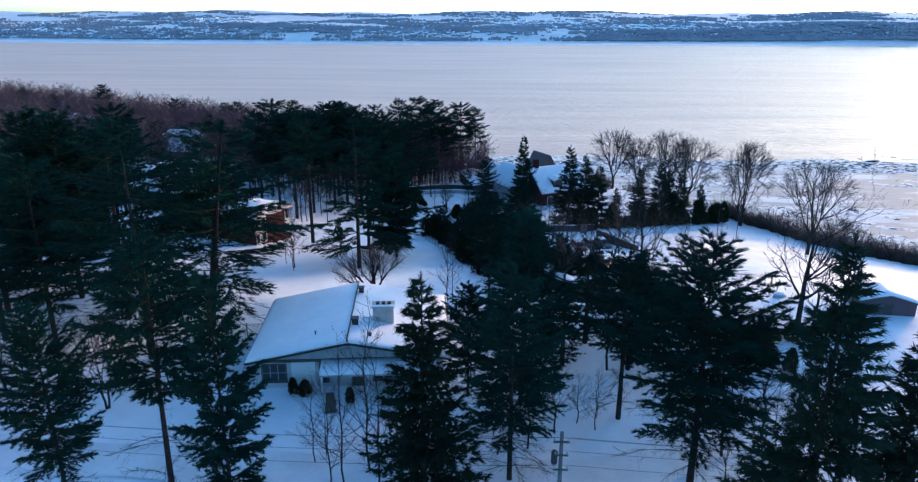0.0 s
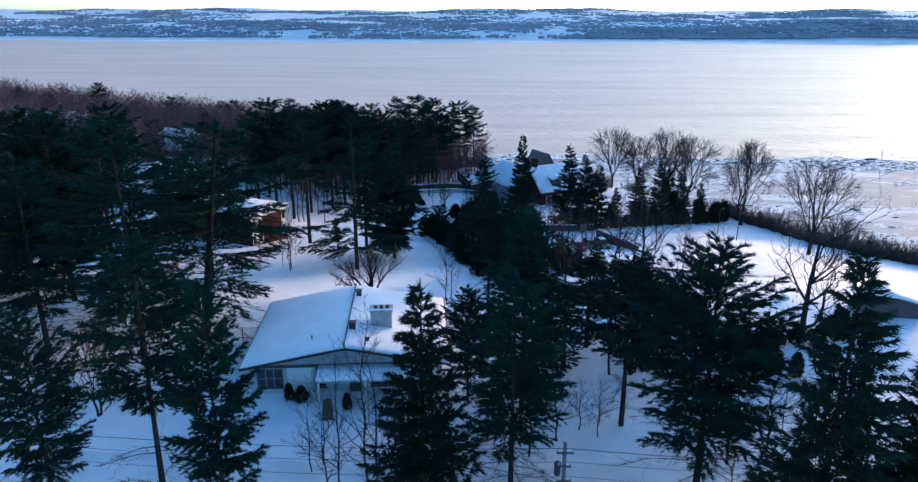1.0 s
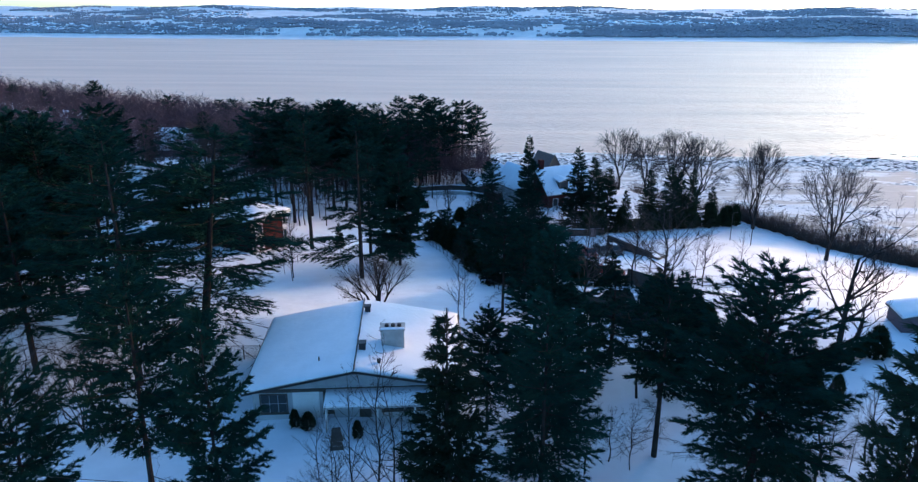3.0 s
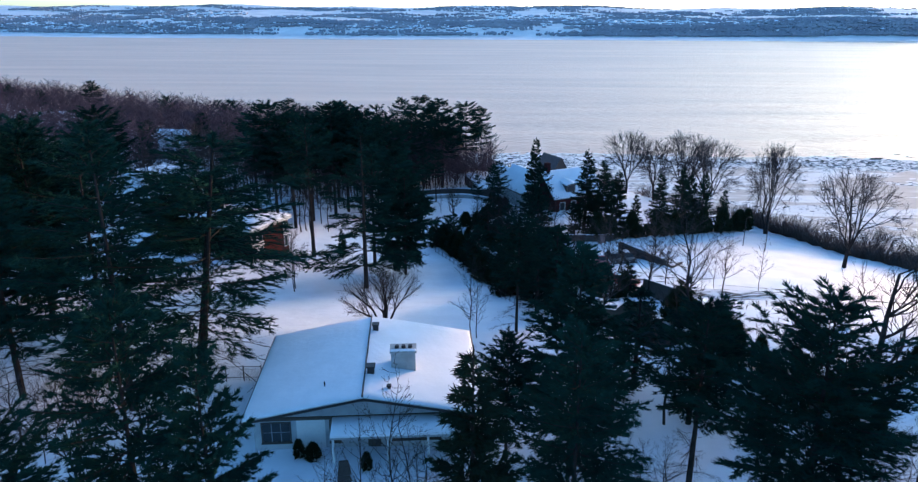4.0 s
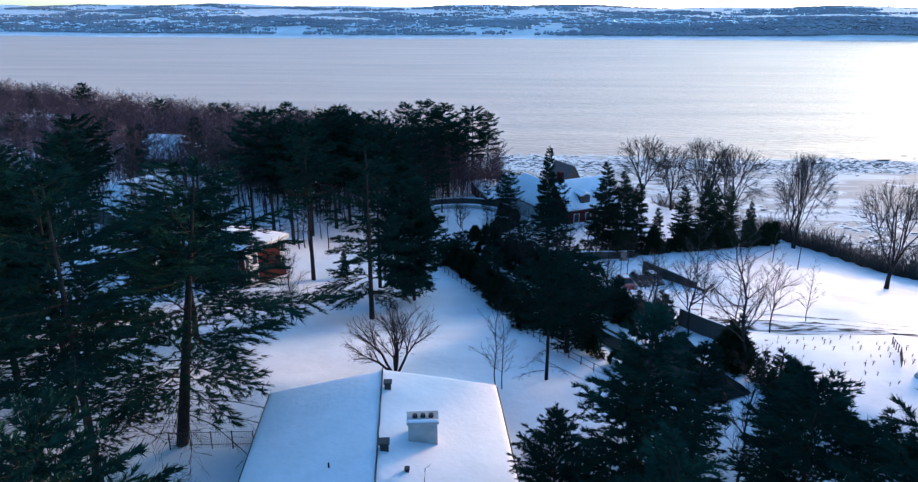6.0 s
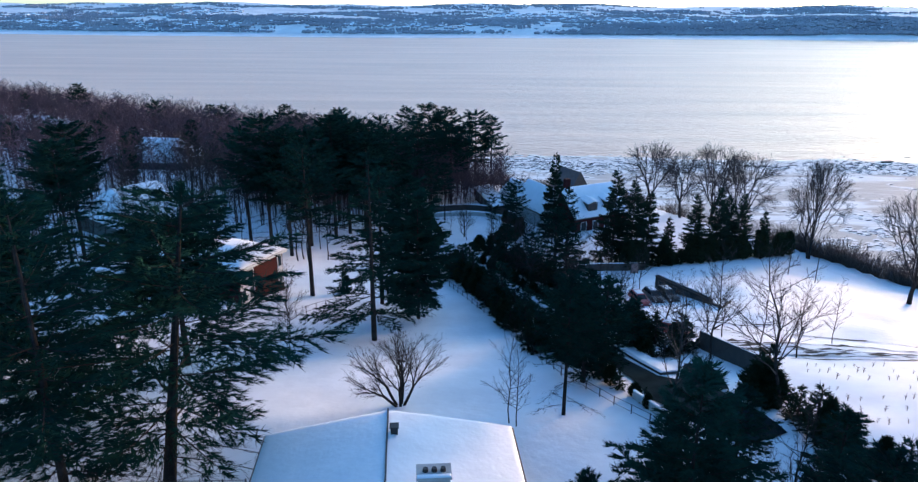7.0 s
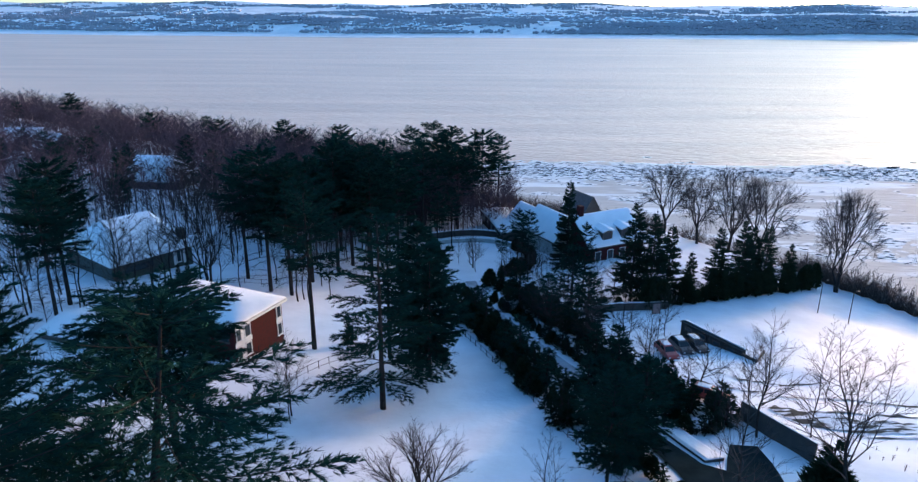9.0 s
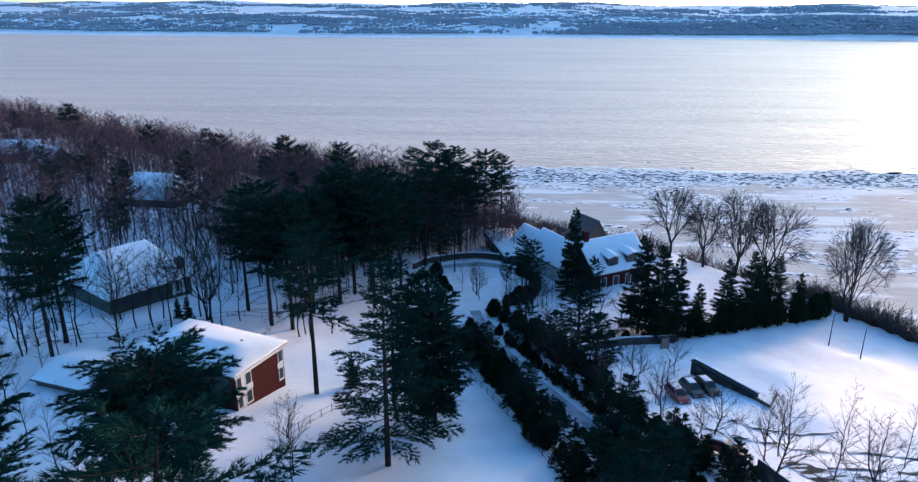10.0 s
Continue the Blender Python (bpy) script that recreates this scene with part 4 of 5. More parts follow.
g = Geo()
grid_shell(g, [(x, y, 2.50 + 0.13 * (y + 2.4)) for x in (-2.62, 8.42) for y in (-2.42, -0.15)], 0.16, 2, 2)
part("porch_roof", g, WALL_GREY, house)
for x in (-2.4, 1.9, 5.1, 8.2):
    g = Geo()
    box(g, x - 0.09, x + 0.09, -2.3, -2.12, -0.3, 2.36)
    part("porch_post", g, FASCIA, house)
g = Geo()
box(g, 2.10, 4.20, 4.4, 5.75, 3.4, 6.25)
chimney = part("chimney", g, CONCRETE, house, "broad pale chimney")
g = Geo()
box(g, 2.0, 4.3, 4.3, 5.85, 6.25, 6.42)
part("chimney_cap", g, CONCRETE, chimney)
for i in range(3):
    g = Geo()
    tube(g, [(2.6 + i * 0.58, 5.08, 6.40), (2.6 + i * 0.58, 5.08, 6.66)], [0.20, 0.17], 10)
    part("flue", g, METAL, chimney)
g = Geo()
grid_shell(g, [(x, y, 6.52 - 0.05 * (x in (2.03, 4.27) or y in (4.33, 5.82))) for x in (2.03, 2.1, 3.15, 4.2, 4.27) for y in (4.33, 4.4, 4.62)], 0.09, 5, 3)
part("chimney_snow", g, ROOF_SNOW, chimney)
for x, y, s in ((0.45, 11.5, 0.62), (0.42, 3.1, 0.7), (2.0, 0.9, 0.32)):
    g = Geo()
    z = 4.75 - abs(x) / 9 * 1.75
    box(g, x - s * 0.42, x + s * 0.42, y - s * 0.42, y + s * 0.42, z, z + 0.42 + s)
    box(g, x - s * 0.55, x + s * 0.55, y - s * 0.55, y + s * 0.55, z + 0.42 + s, z + 0.52 + s)
    part("roof_vent", g, METAL, house, "square black roof vent")
g = Geo()
tube(g, [(-3.36, 1.98, 4.0), (-3.36, 1.98, 5.05)], [0.06, 0.06], 8)
part("vent_pipe", g, METAL, house, "thin metal vent pipe")
g = Geo()
for i in range(14):
    y, k = -0.70 + i * 1.1, noise.noise((i * 0.7, 4, 2)) * 0.05
    box(g, -0.14 + k, -0.02 + k, y, y + 1.09, 5.06, 5.30)
part("ridge_strip", g, SHINGLE, house, "bare dark ridge showing through the snow")
g = Geo()
tube(g, [(9.80, -0.7, 3.04), (9.80, 14.7, 3.04)], [0.07, 0.07], 6)
part("gutter", g, METAL, house)
g = Geo()
tube(g, [(-9.80, -0.7, 3.04), (-9.80, 14.7, 3.04)], [0.07, 0.07], 6)
part("gutter", g, METAL, house)
for x, y, k, size in ((-16.1, 57.5, 0, 0.42), (-14.9, 57.2, 1, 0.5), (-10.4, 56.0, 0, 0.40)):
    plant(CEDARS[k], x, y, size, 40, "small dark evergreen beside the entrance, dusted with snow")


def shrub_shelter(x, y, turn):
    """A wooden A-frame that shields a shrub from the snow."""
    ob = thing("shrub_shelter", pose(*at(x, y), 0, 0, turn), "dark wooden A-frame shrub shelter standing in snow", "shelter")
    for s in (-1, 1):
        for i in range(5):
            g = Geo()
            a, b = 0.05 + i * 0.34, 0.05 + i * 0.34 + 0.31
            f0, f1 = 0.62 * (1 - a / 1.9) + 0.06, 0.62 * (1 - b / 1.9) + 0.06
            g.add([(-0.55 + a * 0.12, s * f0, a), (0.55 - a * 0.12, s * f0, a), (0.55 - b * 0.12, s * f1, b), (-0.55 + b * 0.12, s * f1, b),
                   (-0.55 + a * 0.12, s * (f0 - 0.04), a), (0.55 - a * 0.12, s * (f0 - 0.04), a), (0.55 - b * 0.12, s * (f1 - 0.04), b), (-0.55 + b * 0.12, s * (f1 - 0.04), b)],
                  [(0, 1, 2, 3), (7, 6, 5, 4), (0, 4, 5, 1), (3, 2, 6, 7), (1, 5, 6, 2), (0, 3, 7, 4)])
            part("board", g, DARK_WOOD, ob)
    return ob


shrub_shelter(-11.9, 54.6, 10)


def fence(name, pts, gap, high, label, slat=0.0):
    """Posts, two rails and, where slat is set, upright pickets."""
    x0, y0, z0 = at(*pts[0])
    ob = thing(name, pose(x0, y0, z0), label, "fence")
    for (ax, ay), (bx, by) in zip(pts, pts[1:]):
        L = math.hypot(bx - ax, by - ay)
        n = max(1, round(L / gap))
        line = [at(ax + (bx - ax) * i / n, ay + (by - ay) * i / n) for i in range(n + 1)]
        line = [(x - x0, y - y0, z - z0) for x, y, z in line]
        for i, (x, y, z) in enumerate(line):
            g = Geo()
            tube(g, [(x, y, z - 0.4), (x, y, z + high)], [0.05, 0.05], 5)
            part("post", g, METAL, ob)
        for h in (0.25, 0.93):
            g = Geo()
            tube(g, [(x, y, z + high * h) for x, y, z in line], [0.028] * len(line), 4)
            part("rail", g, METAL, ob)
        if slat:
            for i in range(int(L / slat)):
                u = (i + 0.5) * slat / L * n
                k = min(int(u), n - 1)
                p, q = Vector(line[k]), Vector(line[k + 1])
                c = p.lerp(q, u - k)
                g = Geo()
                tube(g, [c + Vector((0, 0, 0.1)), c + Vector((0, 0, high * 0.92))], [0.012, 0.012], 3)
                part("picket", g, METAL, ob)
    return ob


fence("metal_fence", ((-29.5, 69.2), (-22.6, 69.4)), 1.9, 1.7, "dark metal fence with pickets beside the bungalow", 0.14)
fence("garden_fence", ((-31, 111.5), (-27.2, 119.5), (-23.5, 124)), 2.0, 1.2, "thin dark fence across the snowy garden")
fence("lane_fence", ((-9.9, 137), (-5.2, 124), (-2.2, 116.5), (0.4, 106), (3.6, 92.5), (7.6, 84.5), (11.2, 78.5)), 2.4, 1.0, "low dark fence along the lane hedge")
fence("rail_fence", ((-80, 137.5), (-66.6, 142.2), (-55.2, 152.7), (-44, 156)), 2.6, 1.1, "rail fence between snowy gardens")

# red brick house
brick = gable_house("brick_house", pose(-36.8, 121.5, -18.4, 0, 0, 67), 9.7, 16.5, 5.7, 0.95, 0.55, BRICK, "two-storey red brick house under a snowy roof", hip=3.2)
g = Geo()
box(g, -5.36, 5.36, -0.60, -0.553, 5.48, 5.80)
part("fascia", g, FASCIA, brick, "pale board along the eave")
for x0, x1 in ((-4.6, -3.6), (-3.0, -1.8), (3.6, 4.6)):
    window(brick, x0, x1, 3.3, 5.1, 0, 1)
    window(brick, x0, x1, 0.7, 2.5, 0, 1)
for x0, x1, z0, z1 in ((-4.8, -1.6, 2.56, 3.2), (3.5, 4.7, 2.56, 3.2), (-3.55, -3.05, 0.3, 5.3)):
    g = Geo()
    box(g, x0, x1, -0.05, -0.004, z0, z1)
    part("white_panel", g, FASCIA, brick)
front_m = pose(-4.85, 16.5, 0, 0, 0, -90)
for i in range(5):
    window(brick, 0.8 + i * 3.1, 3.2 + i * 3.1, 3.2, 5.1, 0, 2, trim=DARK_WOOD, m=front_m)
for x, y in ((-2.6, 2.5), (-3, 5.5), (-1.2, 9), (-3.2, 12), (1.5, 4)):
    g = Geo()
    z = 6.9 - abs(x) / 4.85 * 0.75
    box(g, x - 0.2, x + 0.2, y - 0.2, y + 0.2, z - 0.4, z + 0.26)
    part("roof_vent", g, METAL, brick, "small dark roof vent")
gable_house("garage", pose(-57.5, 122.5, -18.6, 0, 0, 72), 8.0, 8.5, 2.6, 0.9, 0.5, DARK_WOOD, "low garage beside the brick house, covered in snow", category="garage")

# green house with its chimney
green = gable_house("green_house", pose(-81.3, 160.2, -22.0, 0, 0, -37.6), 19, 16, 3.0, 5.6, 0.6, GREEN_WALL, "dark green house with a large snowy roof", hip=3.0)
g = Geo()
box(g, 7.0, 8.4, 14.4, 15.7, 2.0, 6.3)
part("chimney", g, DARK_WOOD, green, "dark square chimney")
green_m = pose(9.5, 0, 0, 0, 0, 90)
window(green, 12.6, 13.6, 0.2, 2.6, 0, 1, m=green_m)
window(green, 2, 8, 0.8, 2.2, 0, 5, trim=DARK_WOOD, m=green_m)
for y in (12.0, 14.0):
    g = Geo()
    box(g, 9.503, 9.56, y, y + 0.5, -0.2, 2.95)
    part("white_post", g, FASCIA, green)

wood = gable_house("wood_house", pose(-97, 249, -28.5, 0, 0, 84), 14, 20, 3.6, 6.0, 0.7, DARK_WOOD, "dark house with a steep snowy roof among trees", hip=4.0)
window(wood, -3, -1, 1, 2.6, 0, 2)
window(wood, 1, 3, 1, 2.6, 0, 2)
far_a = gable_house("low_house", pose(-194, 336, -34, 0, 0, 95), 13, 22, 4.2, 4.4, 0.6, DARK_WOOD, "low house with a snowy roof behind bare trees")
window(far_a, -3, 0, 1, 2.4, 0, 2)
far_b = gable_house("dark_house", pose(-172, 312, -33.5, 0, 0, 60), 11, 13, 4.4, 5.4, 0.6, DARK_WOOD, "dark house with a pitched snowy roof")
window(far_b, -2, 1, 1, 2.4, 0, 2)
plum = gable_house("garden_shed", pose(48.6, 75.5, -11.7, 0, 0, -8), 6, 4, 1.9, 0.8, 0.3, PLUM_WALL, "small plum-coloured garden shed with a snowy roof", category="shed")
g = Geo()
box(g, -0.5, 0.5, -0.05, -0.004, 0.0, 1.8)
part("door", g, DARK_WOOD, plum)

# manor by the bluff: three roofs
manor = gable_house("manor_house", pose(14.5, 187.2, -28.2, 0, 0, -61.6), 12.6, 15, 4.4, 5.4, 0.5, BRICK, "large brick house with steep snowy roofs and dormers")
side_m = pose(6.3, 0, 0, 0, 0, 90)
for i in range(4):
    window(manor, 1.6 + i * 3.4, 3.2 + i * 3.4, 1.0, 3.2, 0, 2, 1, m=side_m)
for y in (5.2, 10.4):                                      # dormers on the slope towards the lane
    g = Geo()
    box(g, 2.2, 5.7, y - 1.35, y + 1.35, 4.6, 7.5)
    dormer = part("dormer", g, DARK_WOOD, manor)
    g = Geo()
    grid_shell(g, [(x, yy, 8.0 + (0.45 if yy == y else 0) - 0.13 * (x - 2.2)) for x in (0.9, 3, 6.0) for yy in (y - 1.65, y, y + 1.65)], 0.32, 3, 3)
    part("dormer_snow", g, ROOF_SNOW, dormer)
    g = Geo()
    box(g, 5.702, 5.75, y - 0.95, y + 0.95, 5.2, 7.0)
    part("dormer_pane", g, GLASS, dormer)
g = Geo()
box(g, -0.6, 0.6, 1.0, 2.2, 8.6, 12.2)
part("chimney", g, BRICK, manor, "brick chimney on the ridge")
wing = gable_house("manor_wing", pose(13.4, 187.6, -28.2, 0, 0, 28.4), 7.2, 12, 4.4, 5.0, 0.4, CONCRETE, "pale gabled wing of the large house")
window(wing, -1.2, 1.2, 1.0, 3.0, 0, 3, 1)
window(wing, -0.7, 0.7, 5.4, 6.9, 0, 2)
tower = gable_house("manor_tower", pose(20.6, 199.5, -28.6, 0, 0, 28.4), 7.0, 8, 6.0, 5.6, 0.3, DARK_WOOD, "tall dark slate roof behind the large house", snow=0)
window(tower, -1, 1, 3.4, 5.0, 0, 2)
lodge = gable_house("manor_lodge", pose(9.4, 199.5, -28.6, 0, 0, 28.4), 8.0, 11, 3.6, 3.8, 0.4, BRICK, "smaller snow-roofed wing behind the large house")
window(lodge, -1.0, 1.0, 1.0, 2.8, 0, 2, 1)
carport = gable_house("coach_house", pose(2.9, 197.6, -28.4, 0, 0, 13), 8.0, 20, 2.7, 0.5, 0.4, DARK_WOOD, "long low coach house with dark walls under snow")
for i in range(5):
    window(carport, 1.2 + i * 3.7, 3.4 + i * 3.7, 0.5, 2.2, 0, 2, trim=GREY_WOOD, m=pose(-4.0, 20, 0, 0, 0, -90))


# ---- the lane, its court and what stands round them ----
def strip(pts, widths, lift, geo, across=5):
    """A road surface along a line, draped on the ground."""
    rows = []
    for i in range(len(pts) - 1):
        for u in np.linspace(0, 1, 7)[: 7 if i == len(pts) - 2 else 6]:
            x, y = pts[i][0] + (pts[i + 1][0] - pts[i][0]) * u, pts[i][1] + (pts[i + 1][1] - pts[i][1]) * u
            j0, j1 = max(i - 1, 0), min(i + 2, len(pts) - 1)
            d = Vector((pts[j1][0] - pts[j0][0], pts[j1][1] - pts[j0][1])).normalized()
            w = widths[i] + (widths[i + 1] - widths[i]) * u
            rows.append([at(x + d.y * w * s, y - d.x * w * s, lift) for s in np.linspace(-0.5, 0.5, across)])
    k, n = len(geo.v), across
    geo.v += [p for r in rows for p in r]
    for i in range(len(rows) - 1):
        for j in range(n - 1):
            a = k + i * n + j
            geo.f.append((a, a + n, a + n + 1, a + 1))


g = Geo()
strip(LANE[:6] + ((9.7, 104.5),), (2.2, 1.9, 1.8, 1.8, 1.9, 2.1, 2.4), 0.10, g)
tagged(new("lane", g.mesh("lane", PACKED, True)), "narrow lane of packed grey snow between hedges", "road", kind="structure")
g = Geo()
strip(((9.7, 104.2), (11.0, 98), (12.3, 92), (14.8, 87), (17.2, 82.5), (19.0, 77.5)), (2.4, 2.6, 3.2, 7.5, 6.5, 5.0), 0.13, g, 9)
strip(((19.4, 97), (18.4, 93), (17.2, 88.5)), (2.6, 4.0, 5.0), 0.15, g, 7)
tagged(new("court", g.mesh("court", ASPHALT, True)), "wet dark asphalt court and drive", "road", kind="structure")


def wall_along(name, pts, thick, high, mat, label, cap=0.0, category="wall"):
    """A low wall that follows the ground, with a snow cap where it has one."""
    x0, y0, z0 = at(*pts[0])
    ob = thing(name, pose(x0, y0, z0), label, category)
    body, snow = Geo(), Geo()
    for geo, lo, hi, t in ((body, -0.5, high, thick), (snow, high, high + cap, thick + 0.06)):
        if hi <= lo:
            continue
        k = len(geo.v)
        for i, (x, y) in enumerate(pts):
            a, b = pts[max(i - 1, 0)], pts[min(i + 1, len(pts) - 1)]
            d = Vector((b[0] - a[0], b[1] - a[1])).normalized()
            z = at(x, y)[2] - z0
            for s, h in ((-1, lo), (1, lo), (1, hi), (-1, hi)):
                q = 0.7 if geo is snow and h == hi else 1
                geo.v.append((x - x0 + s * d.y * t / 2 * q, y - y0 - s * d.x * t / 2 * q, z + h))
        n = len(pts)
        for i in range(n - 1):
            for j in range(4):
                a, b = k + i * 4 + j, k + i * 4 + (j + 1) % 4
                geo.f.append((a, b, b + 4, a + 4))
        geo.f += [(k + 3, k + 2, k + 1, k), tuple(k + (n - 1) * 4 + j for j in range(4))]
    part("wall_body", body, mat, ob)
    if cap:
        part("snow_cap", snow, ROOF_SNOW, ob, "cap of snow")
    return ob


wall_along("retaining_wall", ((12.4, 107), (13.3, 102), (14.2, 97.5), (15.2, 93.2)), 2.0, 0.32, DARK_WOOD, "low retaining wall with a broad cap of snow", 0.16)
wall_along("board_wall", ((22.3, 105.5), (23.2, 99), (24.2, 92.5)), 0.14, 2.3, DARK_WOOD, "tall dark board fence beside the court", 0.08, "fence")
wall_along("concrete_wall", ((9.8, 86), (10.8, 83), (11.8, 80)), 0.25, 0.9, CONCRETE, "pale low concrete wall beside the court", 0.1)
wall_along("garden_wall", ((7.0, 145.6), (10, 147.4), (14, 149.6), (18, 151.2), (22, 152.4), (27, 153.2)), 0.5, 1.5, DARK_WOOD, "dark garden wall at the lawn's edge", 0.06)
ring = [(-7.6 + 13.2 * math.cos(radians(a)), 184.5 + 13.2 * math.sin(radians(a))) for a in range(-20, 200, 11)]
wall_along("circle_wall", ring, 0.5, 1.0, CONCRETE, "curved low wall round a snowy turning circle", 0.22)
ring = [(-8.5 + 15.5 * math.cos(radians(a)), 184.5 + 19.3 * math.sin(radians(a))) for a in range(34, 166, 11)]
wall_along("terrace_wall", ring, 0.5, 1.5, DARK_WOOD, "outer curved terrace wall with snow on top", 0.2)
row_of(CEDARS[1], [(-7.4 + 12.3 * math.cos(radians(a)), 182.8 + 12.6 * math.sin(radians(a))) for a in range(-64, 46, 9)], 0.75, 0.62, 0.25, 11)
row_of(CEDARS[0], ((-22, 171), (-18, 173), (-14, 170.5)), 1.8, 0.8, 0.5, 12)


def car(x, y, turn, paint, label):
    """A parked car: rounded body, glasshouse, four wheels, lamps, snow on the roof."""
    ob = thing("car", pose(*at(x, y, 0.02), 0, 0, turn), label, "car", "parked cars")
    side = [(-2.2, 0.35), (-2.32, 0.6), (-2.28, 0.86), (-1.95, 1.0), (-1.0, 1.09), (1.95, 1.09), (2.3, 1.0), (2.34, 0.6), (2.25, 0.35)]

    def hull(geo, prof, half):
        k, n = len(geo.v), len(prof)
        geo.v += [(-half(z), a, z) for a, z in prof] + [(half(z), a, z) for a, z in prof]
        geo.f += [tuple(k + i for i in range(n)), tuple(k + n + i for i in reversed(range(n)))]
        geo.f += [(k + i, k + n + i, k + n + (i + 1) % n, k + (i + 1) % n) for i in range(n)]

    body, glass = Geo(), Geo()
    hull(body, side, lambda z: 0.86 if z < 0.4 else (0.93 if z < 0.9 else 0.86))
    part("body", body, paint, ob)
    hull(glass, [(-1.1, 1.085), (-0.35, 1.60), (1.75, 1.62), (2.12, 1.085)], lambda z: 0.82 if z < 1.2 else 0.68)
    part("glasshouse", glass, GLASS, ob)
    roof = Geo()
    hull(roof, [(-0.42, 1.595), (-0.1, 1.69), (1.4, 1.70), (1.82, 1.615)], lambda z: 0.70 if z < 1.65 else 0.58)
    part("roof_panel", roof, paint, ob)
    for sx in (-1, 1):
        for a, b in ((-0.36, -1.08), (0.55, 0.5), (1.72, 2.08)):
            post = Geo()
            tube(post, [(sx * 0.69, a, 1.61), (sx * 0.825, b, 1.09)], [0.04, 0.05], 4)
            part("pillar", post, paint, ob)
    snow = Geo()
    hull(snow, [(-0.2, 1.705), (0.0, 1.76), (1.2, 1.77), (1.4, 1.708)], lambda z: 0.52 if z < 1.72 else 0.42)
    part("snow_cover", snow, ROOF_SNOW, ob, "thin snow on the roof")
    for sx in (-1, 1):
        for wy in (-1.35, 1.3):
            tyre, rim = Geo(), Geo()
            tube(tyre, [(sx * 0.70, wy, 0.32), (sx * 0.73, wy, 0.32), (sx * 0.90, wy, 0.32), (sx * 0.93, wy, 0.32)], [0.28, 0.33, 0.33, 0.28], 14)
            w = part("wheel", tyre, METAL, ob)
            tube(rim, [(sx * 0.93, wy, 0.32), (sx * 0.945, wy, 0.32)], [0.19, 0.17], 10)
            part("rim", rim, FASCIA, w)
        for ly, nm, mt in ((-2.31, "headlight", FASCIA), (2.33, "tail_light", BRICK)):
            lamp = Geo()
            box(lamp, sx * 0.66 - 0.16, sx * 0.66 + 0.16, ly - 0.03, ly + 0.03, 0.68, 0.84)
            part(nm, lamp, mt, ob)
    return ob


RED = material("red_car_paint", (0.30, 0.03, 0.03), 0.35, fine=0.1, bump_scale=2.0)
BLACK = material("black_car_paint", (0.02, 0.022, 0.024), 0.35, fine=0.1, bump_scale=2.0)
car(20.1, 127.8, 12, RED, "red car parked on the snowy drive")
car(22.8, 130.0, 12, BLACK, "black car parked on the snowy drive")
car(25.2, 130.6, 14, BLACK, "dark car parked beside a long shed")
car(20.9, 111.8, 60, RED, "red car half hidden behind evergreens")

# long low shed behind the cars, and a fallen beam
SHED = material("shed_boards", (0.022, 0.025, 0.025), 0.85, spots=(0.04, 0.042, 0.04), scale=0.8, fine=0.2, bump=0.01, bump_scale=6.0, spec=0.15)
shed = thing("long_shed", pose(25.4, 138, float(land(28, 133)) - 0.5, 0, 0, 211), "long low dark shed on the snowy drive", "shed")
g = Geo()
box(g, -0.45, 0.45, 0, 11.5, -1.8, 2.0)
part("wall", g, SHED, shed)
g = Geo()
box(g, -0.6, 0.6, -0.15, 11.65, 2.003, 2.1)
part("roof", g, SHED, shed)
g = Geo()
grid_shell(g, [(x, y, 2.30 - 0.10 * (abs(x) > 0.5) - 0.08 * (y in (-0.1, 11.6)) + 0.04 * noise.noise((x, y, 3))) for x in (-0.56, -0.4, -0.2, -0.05) for y in (-0.1, 0.1, 3, 6, 9, 11.4, 11.6)], 0.13, 4, 7)
part("roof_snow", g, ROOF_SNOW, shed, "patchy snow on the roof", smooth=True)
for i in range(4):
    window(shed, -0.7 + 0, 0.7, 0.8, 1.6, 0, 2, trim=DARK_WOOD, m=pose(0.45, 1.5 + i * 2.7, 0, 0, 0, 90))
wall_along("timber_beam", ((31.0, 128.4), (32.0, 124.9), (33.4, 127.2), (34.8, 129.4)), 0.25, 0.4, DARK_WOOD, "dark timber edging on the snowy lawn", 0.0, "timber")

board = thing("gate_board", pose(*at(24.1, 149.2), 0, 0, 12), "upright reddish wooden gate board at the lawn's edge", "gate")
for i in range(4):
    g = Geo()
    box(g, -0.62 + i * 0.32, -0.32 + i * 0.32, -0.03, 0.03, 0.15, 2.05 - 0.03 * (i % 2))
    part("plank", g, PINK_WOOD, board)
for z in (0.5, 1.65):
    g = Geo()
    box(g, -0.66, 0.70, 0.033, 0.09, z, z + 0.12)
    part("rail", g, DARK_WOOD, board)
for x in (-0.72, 0.70):
    g = Geo()
    box(g, x - 0.06, x + 0.06, -0.06, 0.06, -0.4, 2.2)
    part("post", g, DARK_WOOD, board)
yard_post = thing("yard_lamp", pose(*at(20.3, 133.6)), "thin dark yard lamp beside the parked cars", "lamp post")
g = Geo()
tube(g, [(0, 0, -0.4), (0.02, 0, 1.8), (0.05, 0, 3.6)], [0.06, 0.05, 0.045], 7)
part("pole", g, METAL, yard_post)
g = Geo()
